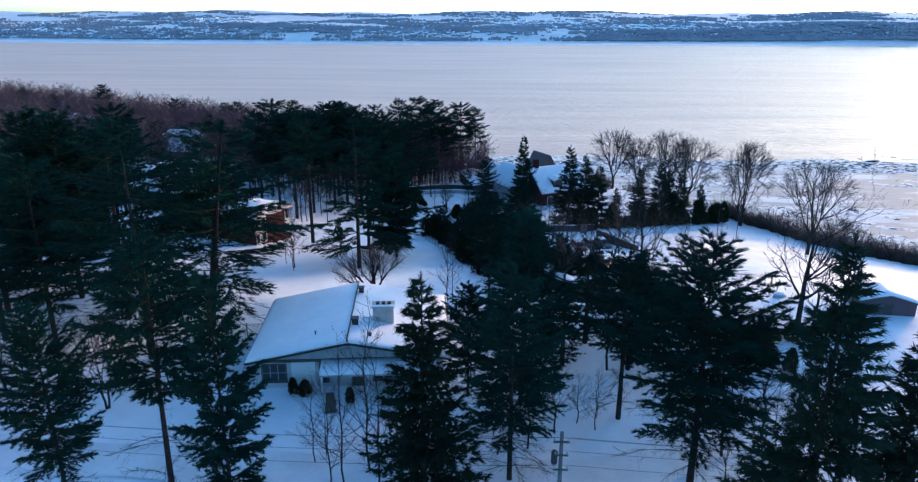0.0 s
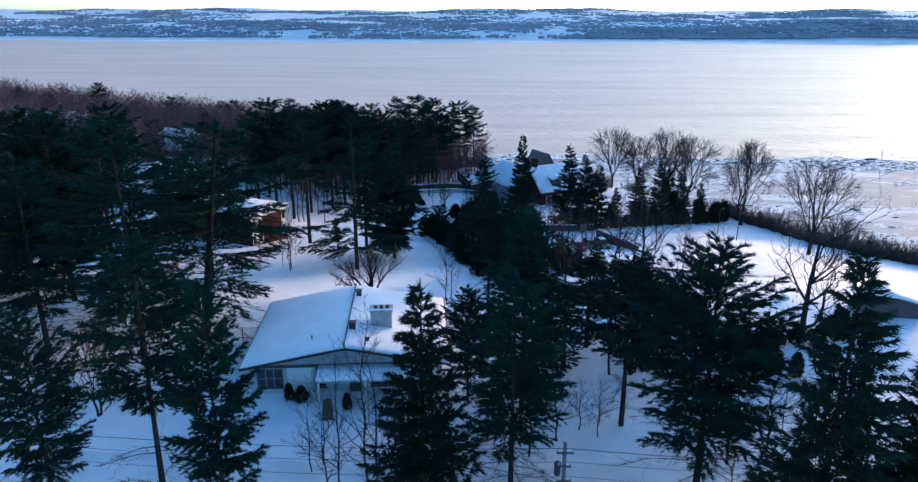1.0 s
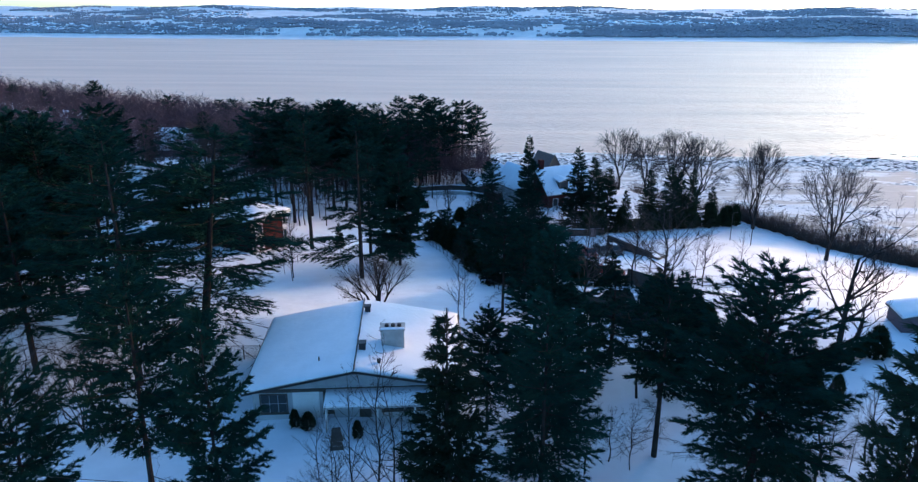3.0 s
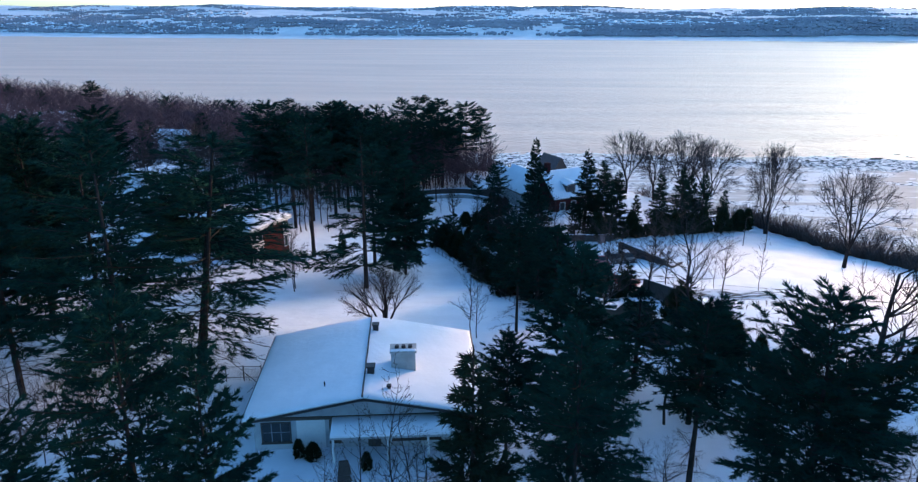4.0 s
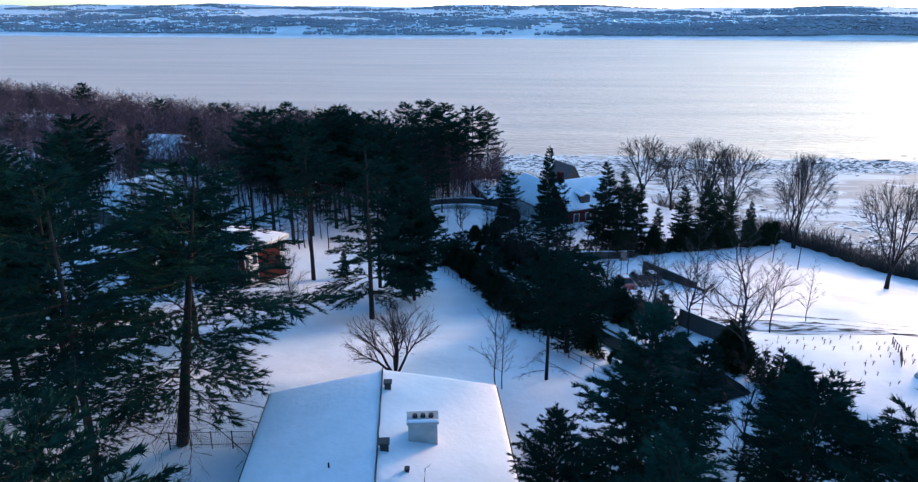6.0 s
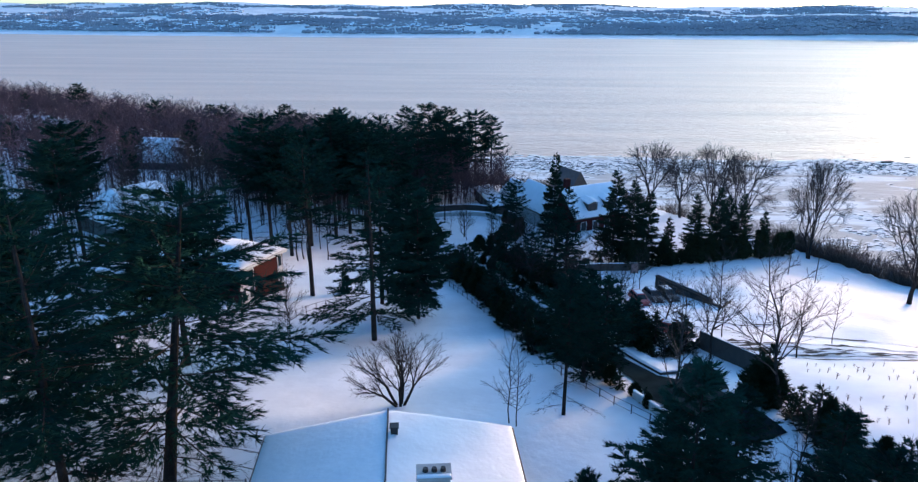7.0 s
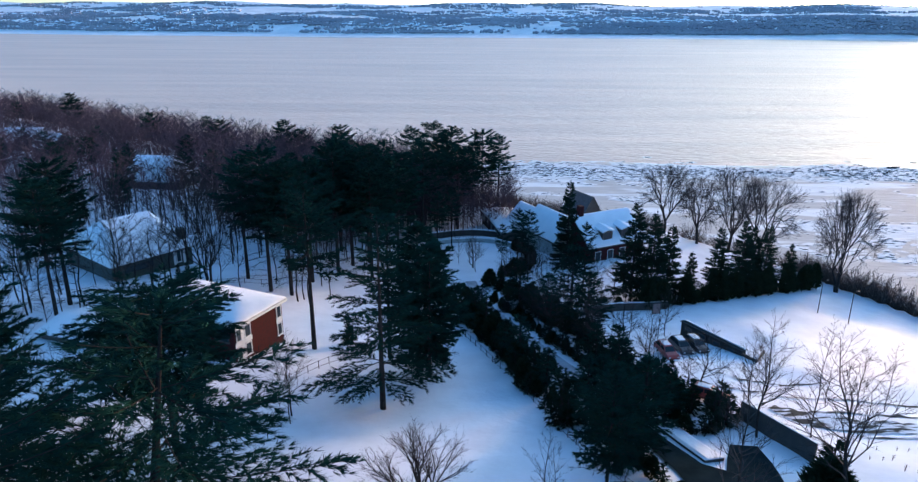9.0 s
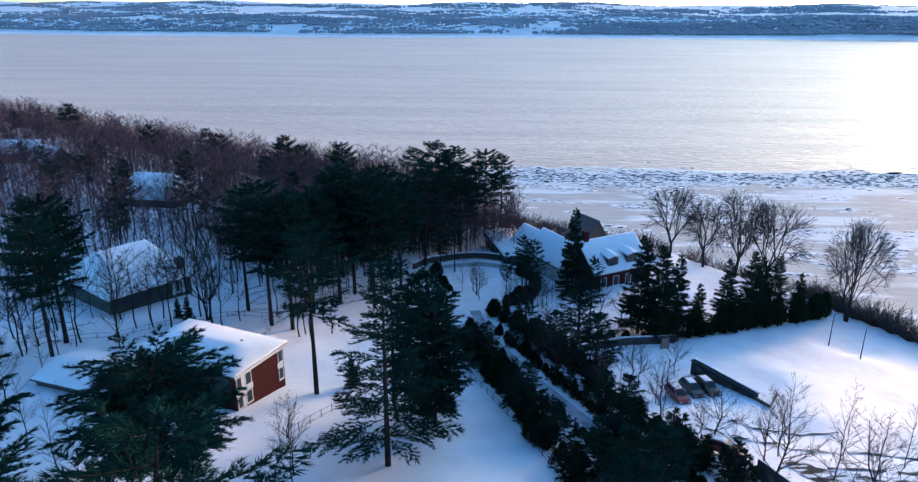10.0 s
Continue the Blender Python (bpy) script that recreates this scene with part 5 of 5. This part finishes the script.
tube(g, [(0.05, 0, 3.6), (0.05, 0, 3.68), (0.05, 0, 3.95), (0.05, 0, 4.05)], [0.06, 0.15, 0.13, 0.03], 8)
part("lamp_head", g, METAL, yard_post)

for x, y, h in ((55.8, 156.3, 6.2), (57.6, 149.1, 5.9)):
    lamp = thing("street_lamp", pose(*at(x, y), 0, 0, 10), "slim dark lamp post standing on the lawn", "lamp post", "lamp posts")
    g = Geo()
    tube(g, [(0, 0, -0.4), (0, 0, h * 0.5), (0, 0, h)], [0.09, 0.075, 0.06], 8)
    part("pole", g, METAL, lamp)
    g = Geo()
    tube(g, [(0, 0, h - 0.05), (0.35, 0, h + 0.22), (0.75, 0, h + 0.25)], [0.04, 0.035, 0.03], 6)
    part("arm", g, METAL, lamp)
    g = Geo()
    box(g, 0.6, 1.1, -0.12, 0.12, h + 0.18, h + 0.28)
    part("lamp_head", g, METAL, lamp)

# dry stems of a kitchen garden in rows, pickets, a bare track over the lawn
rng = random.Random(5)
stem = None
for r in range(7):
    for c in range(14):
        if rng.random() < 0.35:
            continue
        x, y = 28.5 + c * 1.0 + r * 0.25 + rng.uniform(-0.2, 0.2), 80 + r * 2.6 + rng.uniform(-0.2, 0.2)
        m = pose(*at(x, y), rng.uniform(-12, 12), rng.uniform(-12, 12), rng.uniform(0, 360)) @ Matrix.Scale(rng.uniform(0.7, 1.3), 4)
        if stem is None:
            g = Geo()
            tube(g, [(0, 0, -0.2), (0.03, 0, 0.7)], [0.05, 0.03], 5)
            for a in range(5):
                tube(g, [(0.02, 0, 0.2 + a * 0.1), (0.25 * math.cos(a * 2.2), 0.25 * math.sin(a * 2.2), 0.42 + a * 0.1)], [0.03, 0.012], 3)
            stem = tagged(new("dry_plant", g.mesh("dry_plant", BRUSH)), "dry dark plant stem poking from the snow", "plant", "garden plants")
            stem.matrix_world = m
        else:
            copy_thing(stem, m)
stone = thing("garden_stone", pose(*at(38.9, 81.9), 0, 0, 20) @ Matrix.Scale(0.7, 4), "dark garden boulder under a cap of snow", "stone")
for name, mat, k, z0, words in (("stone_body", CONCRETE, 1.0, -0.3, ""), ("snow_cap", ROOF_SNOW, 0.86, 0.62, "cap of snow")):
    g = Geo()
    rings = ((0, 1.0), (0.5, 1.05), (0.85, 0.8), (1.05, 0.35)) if name == "stone_body" else ((0, 1.0), (0.16, 0.95), (0.32, 0.6), (0.38, 0.2))
    for z, w in rings:
        g.v += [(1.3 * k * w * math.cos(a) * (1 + 0.15 * noise.noise((a, z, 2))), 0.8 * k * w * math.sin(a), z0 + z) for a in np.linspace(0, 2 * math.pi, 12, endpoint=False)]
    for j in range(3):
        g.f += [(j * 12 + i, j * 12 + (i + 1) % 12, j * 12 + 12 + (i + 1) % 12, j * 12 + 12 + i) for i in range(12)]
    g.f.append(tuple(36 + i for i in range(12)))
    part(name, g, mat, stone, words, smooth=True)
fence("picket_line", ((42.4, 93), (40.6, 88.5), (38.4, 84.6)), 1.1, 1.0, "short line of dark pickets on the lawn")


def patch(name, pts, widths, mat, label, lift, rag=0.5, seed=0):
    """A ragged strip of bare ground."""
    geo = Geo()
    strip(pts, widths, lift, geo, 7)
    geo.v = [(x + rag * noise.noise((x * 0.8, y * 0.8, seed)), y + rag * noise.noise((x * 0.8, y * 0.8, seed + 9)), z) for x, y, z in geo.v]
    return tagged(new(name, geo.mesh(name, mat, True)), label, "path", kind="structure")


patch("track", ((27.5, 109), (30, 105), (34, 102.6), (38, 102), (43, 101.5), (49, 99.5), (56, 97)), (1.6, 4.2, 4.4, 3.6, 2.8, 2.2, 1.6), EARTH, "bare track of dry grass across the snowy lawn", 0.09, 0.7)
patch("track_2", ((27, 113.5), (32, 112), (39, 112), (47, 110), (56, 107)), (0.3, 0.5, 0.6, 0.5, 0.3), EARTH, "thin line of bare grass in the snow", 0.07, 0.5, 3)
patch("track_3", ((24, 122), (27, 118.5), (32, 117), (38, 117.5)), (0.3, 0.6, 0.5, 0.2), EARTH, "faint tyre track in the snow", 0.07, 0.6, 5)
patch("track_4", ((31, 107.4), (37, 106.6), (44, 105.4), (52, 103)), (0.3, 0.8, 0.7, 0.3), EARTH, "thin line of dry grass in the snow", 0.07, 0.5, 11)
patch("track_5", ((31, 99.6), (37, 99.2), (44, 98.4), (52, 96)), (0.2, 0.6, 0.5, 0.2), EARTH, "thin line of dry grass in the snow", 0.07, 0.5, 13)
patch("track_6", ((20, 119), (24, 115.6), (29, 113.6)), (0.3, 0.9, 0.3), EARTH, "faint tyre track in the snow", 0.07, 0.6, 15)
patch("street", ((-60, 47), (-40, 47.5), (-20, 46), (0, 44), (14, 46.5), (24, 52), (34, 60), (42, 64)), (4.5, 4.5, 4.5, 5, 5, 5, 4.5, 4), STREET, "street of packed snow in front of the bungalow", 0.08, 0.5, 7)

# utility pole with cross arm and wires
pole = thing("utility_pole", pose(*at(7.0, 38.5)), "grey wooden utility pole with a transformer and wires", "utility pole")
g = Geo()
tube(g, [(0, 0, -0.5), (0, 0, 4), (0, 0, 8.7)], [0.17, 0.15, 0.12], 10)
part("post", g, GREY_WOOD, pole)
for z, w in ((8.0, 0.55), (7.0, 0.45), (5.9, 0.5)):
    g = Geo()
    box(g, -w, w, -0.19, -0.12, z, z + 0.12)
    part("cross_arm", g, DARK_WOOD, pole)
    for x in (-w + 0.08, w - 0.08):
        g = Geo()
        tube(g, [(x, -0.15, z + 0.12), (x, -0.15, z + 0.2), (x, -0.15, z + 0.32)], [0.06, 0.07, 0.03], 6)
        part("insulator", g, CONCRETE, pole)
g = Geo()
tube(g, [(-0.42, 0, 6.3), (-0.42, 0, 6.4), (-0.42, 0, 7.2), (-0.42, 0, 7.3)], [0.15, 0.22, 0.22, 0.15], 10)
part("transformer", g, METAL, pole)
for x, z in ((-0.47, 8.3), (0.47, 8.3), (0.4, 7.3), (0.45, 6.2)):
    for a, end in ((-1, Vector((-52, 3.5, z - 0.5))), (1, Vector((48, 0.0, z + 0.2)))):
        g = Geo()
        pts = [Vector((x, 0, z)).lerp(end, u) - Vector((0, 0, 4 * 1.0 * u * (1 - u))) for u in np.linspace(0, 1, 11)]
        tube(g, pts, [0.014] * 11, 3)
        part("wire", g, METAL, pole)


# ---- woods, brush, shore and the far bank ----
def scatter(name, template, places, mat, label, category, rng, spin=math.pi):
    """Many copies of a template joined into one object of kind stuff. places: x, y, z, size, width."""
    v, f = template
    V, F = [], []
    for i, (x, y, z, s, w) in enumerate(places):
        a = rng.uniform(-spin, spin)
        c, d = math.cos(a), math.sin(a)
        p = np.stack([(v[:, 0] * c - v[:, 1] * d) * s * w + x, (v[:, 0] * d + v[:, 1] * c) * s * w + y, v[:, 2] * s + z], 1)
        V.append(p)
        k = i * len(v)
        F += [[j + k for j in q] for q in f]
    me = bpy.data.meshes.new(name)
    me.from_pydata(np.concatenate(V).tolist(), [], F)
    me.materials.append(mat)
    return tagged(new(name, me), label, category, kind="stuff")


CLEAR = ((-74, 168, 16), (-66, 160, 8), (-107, 249, 15), (-98, 232, 9), (-205, 337, 15), (-186, 312, 10), (-177, 316, 12), (-160, 298, 8), (-46, 124, 13), (-60, 124, 8), (-8, 184, 17), (0, 196, 8))


def clear(x, y):
    return all(math.hypot(x - a, y - b) > r for a, b, r in CLEAR)


rng = random.Random(77)
edge = lambda x: float(np.interp(x, EDGE_X, EDGE_Y))
near_wood = []
while len(near_wood) < 215:
    x, y = rng.uniform(-105, -8), rng.uniform(128, 226)
    if not clear(x, y) or y > edge(x) - 3 or (x > -32 and y < 186) or (y < 145 and x > -66):
        continue
    near_wood.append((x, y))
for i, (x, y) in enumerate(near_wood):
    plant(rng.choice(WOOD_TREES), x, y, rng.uniform(11, 17) / 16, rng.uniform(0, 360))
for x, y, h in ((-60, 108, 11), (-72, 112, 13), (-80, 120, 14), (-68, 100, 10), (-84, 132, 15), (-90, 118, 14), (-55, 108, 8), (-76, 96, 12), (-88, 104, 14), (-48, 112, 6), (-66, 114, 12), (-74, 122, 13), (-78, 106, 12), (-70, 132, 14), (-82, 140, 14), (-63, 136, 11), (-92, 130, 15), (-96, 142, 15), (-60, 99, 9), (-51, 99, 11), (-28, 103, 10), (-30, 105.5, 8), (-66, 142, 15), (-63.4, 152.3, 14), (-75.6, 151.7, 13), (-67.5, 124, 11), (-75.8, 133.3, 11)):
    k = rng.choice((1, 3))
    plant(BARES[k], x, y, h / BARE_H[k], rng.uniform(0, 360))
for x, y, h in ((-58, 150, 5), (-61, 153, 4), (-26, 128, 5)):
    plant(SPRUCES[1], x, y, h / 14, rng.uniform(0, 360))

def whip(seed, h=15.0, limbs=18):
    """A slim bare tree for the thick of the woods: leader, rising limbs, twigs."""
    r = random.Random(seed)
    geo = Geo()
    bend = (r.uniform(-1.6, 1.6), r.uniform(-1.6, 1.6))
    tube(geo, [(bend[0] * s * s, bend[1] * s * s, h * s) for s in (0, 0.4, 0.75, 1.0)], [0.11, 0.08, 0.045, 0.015], 3)

    def spike(p, e, w):
        q = e.cross(Vector((r.gauss(0, 1), r.gauss(0, 1), 0.3))).normalized() * w
        k = len(geo.v)
        geo.v += [tuple(p + q), tuple(p + e), tuple(p - q)]
        geo.f.append((k, k + 1, k + 2))

    for k in range(limbs):
        s = 0.24 + 0.73 * (k + r.random()) / limbs
        p = Vector((bend[0] * s * s, bend[1] * s * s, h * s))
        a = r.uniform(0, 2 * math.pi)
        d = Vector((math.cos(a), math.sin(a), r.uniform(0.5, 1.3))).normalized()
        L = h * 0.40 * (1.12 - s) ** 0.7 * r.uniform(0.6, 1.2) + 0.5
        spike(p, d * L, 0.05)
        for _ in range(9):
            c = p + d * L * r.uniform(0.25, 0.95)
            spike(c, (d + Vector((r.gauss(0, 0.5), r.gauss(0, 0.5), r.gauss(0.2, 0.35)))).normalized() * r.uniform(0.8, 1.8), 0.028)
    return np.array([tuple(v) for v in geo.v]), [list(q) for q in geo.f]


low = [whip(60 + i) for i in range(6)]
wood_at = [[] for _ in low]
while sum(map(len, wood_at)) < 4900:
    x = -8 - 420 * rng.random() ** 1.05
    y = rng.uniform(170, edge(x) + 26)
    if (y < 228 and x > -106 and rng.random() > 0.5) or (x > -26 and y < 202) or not clear(x, y) or y < 150 + 0.35 * -x or rng.random() > 0.55 + 0.45 * (y - 170) / (edge(x) - 160):
        continue
    z = float(land(x, y))
    wood_at[rng.randrange(6)].append((x, y, z - 0.3, rng.uniform(0.75, 1.15), rng.uniform(0.9, 1.25)))
for _ in range(420):
    x, y = rng.uniform(-64, -12), rng.uniform(182, 230)
    if clear(x, y) and not (x > -26 and y < 202):
        wood_at[rng.randrange(6)].append((x, y, float(land(x, y)) - 0.3, rng.uniform(0.5, 1.0), rng.uniform(0.9, 1.3)))
for _ in range(260):
    x, y = rng.uniform(-30, 3), rng.uniform(203, 238)
    if clear(x, y) and y < edge(x) + 4:
        wood_at[rng.randrange(6)].append((x, y, float(land(x, y)) - 0.3, rng.uniform(0.5, 0.95), rng.uniform(0.8, 1.2)))
for t, places in zip(low, wood_at):
    scatter("bare_woods", t, places, WOODS, "leafless purple-brown woods on the river bluff", "woods", rng)
for x, y, h in ((-199.5, 371, 21), (-140, 321, 17.5), (-120, 330, 16), (-99.4, 286.7, 18), (-71, 267, 19.5), (-64.5, 262.5, 17), (-240, 392, 15), (-262, 400, 17), (-48, 246, 20), (-72, 250, 15), (-105, 270, 14), (-130, 236, 15), (-118, 214, 13), (-88, 226, 14), (-78, 214, 12), (-140, 262, 14), (-122, 262, 12), (-66, 214, 13), (-92, 196, 13), (-160, 280, 14), (-110, 190, 14), (-180, 300, 13), (-58, 226, 14), (-100, 216, 15), (-128, 250, 15), (-146, 290, 15), (-150, 240, 15), (-84, 236, 13), (-112, 238, 13), (-170, 268, 15), (-95, 176, 15), (-115, 172, 15)):
    plant(PINES[5], x, y, h / 22, rng.uniform(0, 360), wide=0.95)

def bush(seed, h=3.6, stems=13):
    """A bush of bare rising stems with twigs."""
    r = random.Random(seed)
    geo = Geo()

    def spike(p, e, w):
        q = e.cross(Vector((r.gauss(0, 1), r.gauss(0, 1), 0.3))).normalized() * w
        k = len(geo.v)
        geo.v += [tuple(p + q), tuple(p + e), tuple(p - q)]
        geo.f.append((k, k + 1, k + 2))

    for _ in range(stems):
        a, t = r.uniform(0, 2 * math.pi), r.uniform(0.1, 0.8)
        d = Vector((math.cos(a) * t, math.sin(a) * t, 1)).normalized()
        p, L = Vector((r.uniform(-0.5, 0.5), r.uniform(-0.5, 0.5), 0)), h * r.uniform(0.6, 1.05)
        spike(p, d * L, 0.045)
        for _ in range(6):
            spike(p + d * L * r.uniform(0.25, 0.9), (d + Vector((r.gauss(0, 0.6), r.gauss(0, 0.6), r.gauss(0.1, 0.3)))).normalized() * r.uniform(0.5, 1.2), 0.026)
    return np.array([tuple(v) for v in geo.v]), [list(q) for q in geo.f]


brush = [[], []]
while len(brush[0]) + len(brush[1]) < 800:
    x = 45 + 190 * rng.random() ** 1.5
    y = edge(x) + rng.uniform(-1.0, 18)
    brush[rng.randrange(2)].append((x, y, float(land(x, y)) - 0.2, rng.uniform(0.5, 1.3), rng.uniform(0.9, 1.4)))
for _ in range(1000):
    x = rng.uniform(65, 104)
    y = edge(x) + 1.0 + 13 * rng.random() ** 1.6
    brush[rng.randrange(2)].append((x, y, float(land(x, y)) - 0.2, rng.uniform(1.0, 1.9), rng.uniform(0.8, 1.2)))
while len(brush[0]) + len(brush[1]) < 2250:
    x, y = rng.uniform(-14, 40), rng.uniform(206, 244)
    if y > edge(x) - 14:
        brush[rng.randrange(2)].append((x, y, float(land(x, y)) - 0.2, rng.uniform(0.6, 1.4), rng.uniform(0.9, 1.4)))
for i in (0, 1):
    scatter("bluff_brush", bush(71 + i), brush[i], BRUSH, "tangled brown brush along the bluff edge", "brush", rng)

# shore: floes and dark stones at the water's edge
ROCK = material("shore_rock", (0.022, 0.021, 0.020), 0.95, spots=(0.045, 0.042, 0.040), scale=0.4, fine=0.2, bump_scale=1.0, spec=0.0)
FLOE = material("floe_ice", (0.93, 0.85, 0.78), 0.85, spots=(0.80, 0.76, 0.73), scale=0.3, fine=0.06, bump_scale=1.5)


def lump(seed, flat, long=1.0):
    r = random.Random(seed)
    v, f = [], []
    for z, w in ((0, 1.0), (flat * 0.8, 0.75)):
        for s in range(5):
            a = 2 * math.pi * s / 5
            q = w * r.uniform(0.7, 1.25)
            v.append((q * long * math.cos(a), q * math.sin(a), z * r.uniform(0.7, 1.15)))
    f = [[s, (s + 1) % 5, 5 + (s + 1) % 5, 5 + s] for s in range(5)] + [[5 + s for s in range(5)]]
    return np.array(v), f


rocks, floes = [], []
for _ in range(9000):
    x = rng.uniform(-60, 620)
    band = rng.random()
    y = rng.gauss(606, 15) if band < 0.5 else rng.uniform(380, 620)
    ridge = noise.noise((x * 0.011, y * 0.05 + x * 0.016, 4)) + 0.6 * noise.noise((x * 0.05, y * 0.22, 8))
    if ridge < (-0.10 if band < 0.5 else (0.26 if x < 120 else 0.16)) or y < edge(x) + 104:
        continue
    run, slope = rng.uniform(4, 16), rng.uniform(-0.55, 0.0)
    for k in range(rng.randint(3, 7)):
        u = rng.uniform(-0.5, 0.5) * run
        px, py = x + u, y + u * slope + rng.gauss(0, 0.7)
        z = max(float(land(px, py)), WATER)
        size = 0.25 + 0.85 * rng.random() ** 2.5
        if rng.random() < 0.5:
            rocks.append((px, py, z - 0.1, size * 0.7, rng.uniform(0.7, 1.5)))
        floes.append((px + rng.gauss(0, 1), py + rng.uniform(0.6, 2.5), z - 0.05, size * 2.1, rng.uniform(0.7, 1.6)))
rocks.append((345, 626, WATER - 0.2, 2.6, 1.2))
scatter("shore_rocks", lump(3, 0.7, 2.6), rocks, ROCK, "dark stones and torn ice along the shore", "rocks", rng, 0.35)
scatter("ice_floes", lump(4, 0.10, 2.2), floes, FLOE, "white ice floes stranded on the shore", "ice", rng, 0.5)

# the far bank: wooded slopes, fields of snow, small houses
# distance haze is mixed into this pale base colour, for trees and house walls alike
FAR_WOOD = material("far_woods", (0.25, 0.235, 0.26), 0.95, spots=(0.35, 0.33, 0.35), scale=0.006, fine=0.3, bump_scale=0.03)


def grove(seed, count=7):
    """A handful of far trees side by side, their crowns touching."""
    r = random.Random(seed)
    v, f = [], []
    for _ in range(count):
        x, y, w, h = r.uniform(-1.9, 1.9), r.uniform(-0.8, 0.8), r.uniform(0.22, 0.42), r.uniform(0.6, 1.0)
        k = len(v)
        v += [(x, y, -0.3), (x - w, y - w, h * 0.4), (x + w, y - w, h * 0.35), (x, y + w, h * 0.4), (x - w * 0.5, y, h * 0.85), (x + w * 0.5, y - 0.1, h)]
        f += [[k, k + 2, k + 1], [k, k + 3, k + 2], [k, k + 1, k + 3], [k + 1, k + 2, k + 5, k + 4], [k + 2, k + 3, k + 5], [k + 3, k + 1, k + 4], [k + 3, k + 4, k + 5]]
    return np.array(v), f


woods, roofs = [[], [], []], []
while sum(map(len, woods)) < 5600:
    x, d = rng.uniform(-2900, 2700), 1650 * rng.random() ** 1.8 + 62
    y = float(far_shore(x)) + d
    n = noise.noise((x * 0.0013, d * 0.0045, 2)) + 0.55 * noise.noise((x * 0.0045, d * 0.018, 5))
    hill = math.exp(-((x - 1690) / 330) ** 2 - ((d - 230) / 210) ** 2)
    town = noise.noise((x * 0.0016 + 40, d * 0.004, 9)) > 0.05
    n += 1.2 * hill
    if n < (-0.45 if d < 180 else (-0.22 if d < 420 else 0.02)) or y > 4860 or rng.random() > 0.4 + n:
        if rng.random() < (0.6 if town else 0.04) and d < 900:
            roofs.append((x, y, float(far_land(x, y)), rng.uniform(5, 9), rng.uniform(0.8, 1.5)))
        continue
    if rng.random() < (0.14 if town else 0.02) and d < 600:
        roofs.append((x, y, float(far_land(x, y)), rng.uniform(5, 8), rng.uniform(0.8, 1.5)))
        continue
    woods[rng.randrange(3)].append((x, y, float(far_land(x, y)), rng.uniform(9, 15) * (1.0 if d < 700 else 0.75), rng.uniform(1.0, 1.8)))
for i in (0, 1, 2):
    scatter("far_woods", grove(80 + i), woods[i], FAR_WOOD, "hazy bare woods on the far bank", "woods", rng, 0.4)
hut = np.array([(-1, -0.7, -0.3), (1, -0.7, -0.3), (1, 0.7, -0.3), (-1, 0.7, -0.3), (-1, -0.7, 0.6), (1, -0.7, 0.6), (1, 0.7, 0.6), (-1, 0.7, 0.6)])
cap = np.array([(-1.1, -0.8, 0.6), (1.1, -0.8, 0.6), (1.1, 0.8, 0.6), (-1.1, 0.8, 0.6), (-1.1, 0, 1.1), (1.1, 0, 1.1)])
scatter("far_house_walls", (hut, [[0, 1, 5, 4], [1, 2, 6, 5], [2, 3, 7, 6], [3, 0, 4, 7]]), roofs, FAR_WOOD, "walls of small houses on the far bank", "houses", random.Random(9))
scatter("far_house_roofs", (cap, [[0, 1, 5, 4], [2, 3, 4, 5], [0, 4, 3], [1, 2, 5]]), roofs, ROOF_SNOW, "snowy roofs of small houses on the far bank", "houses", random.Random(9))
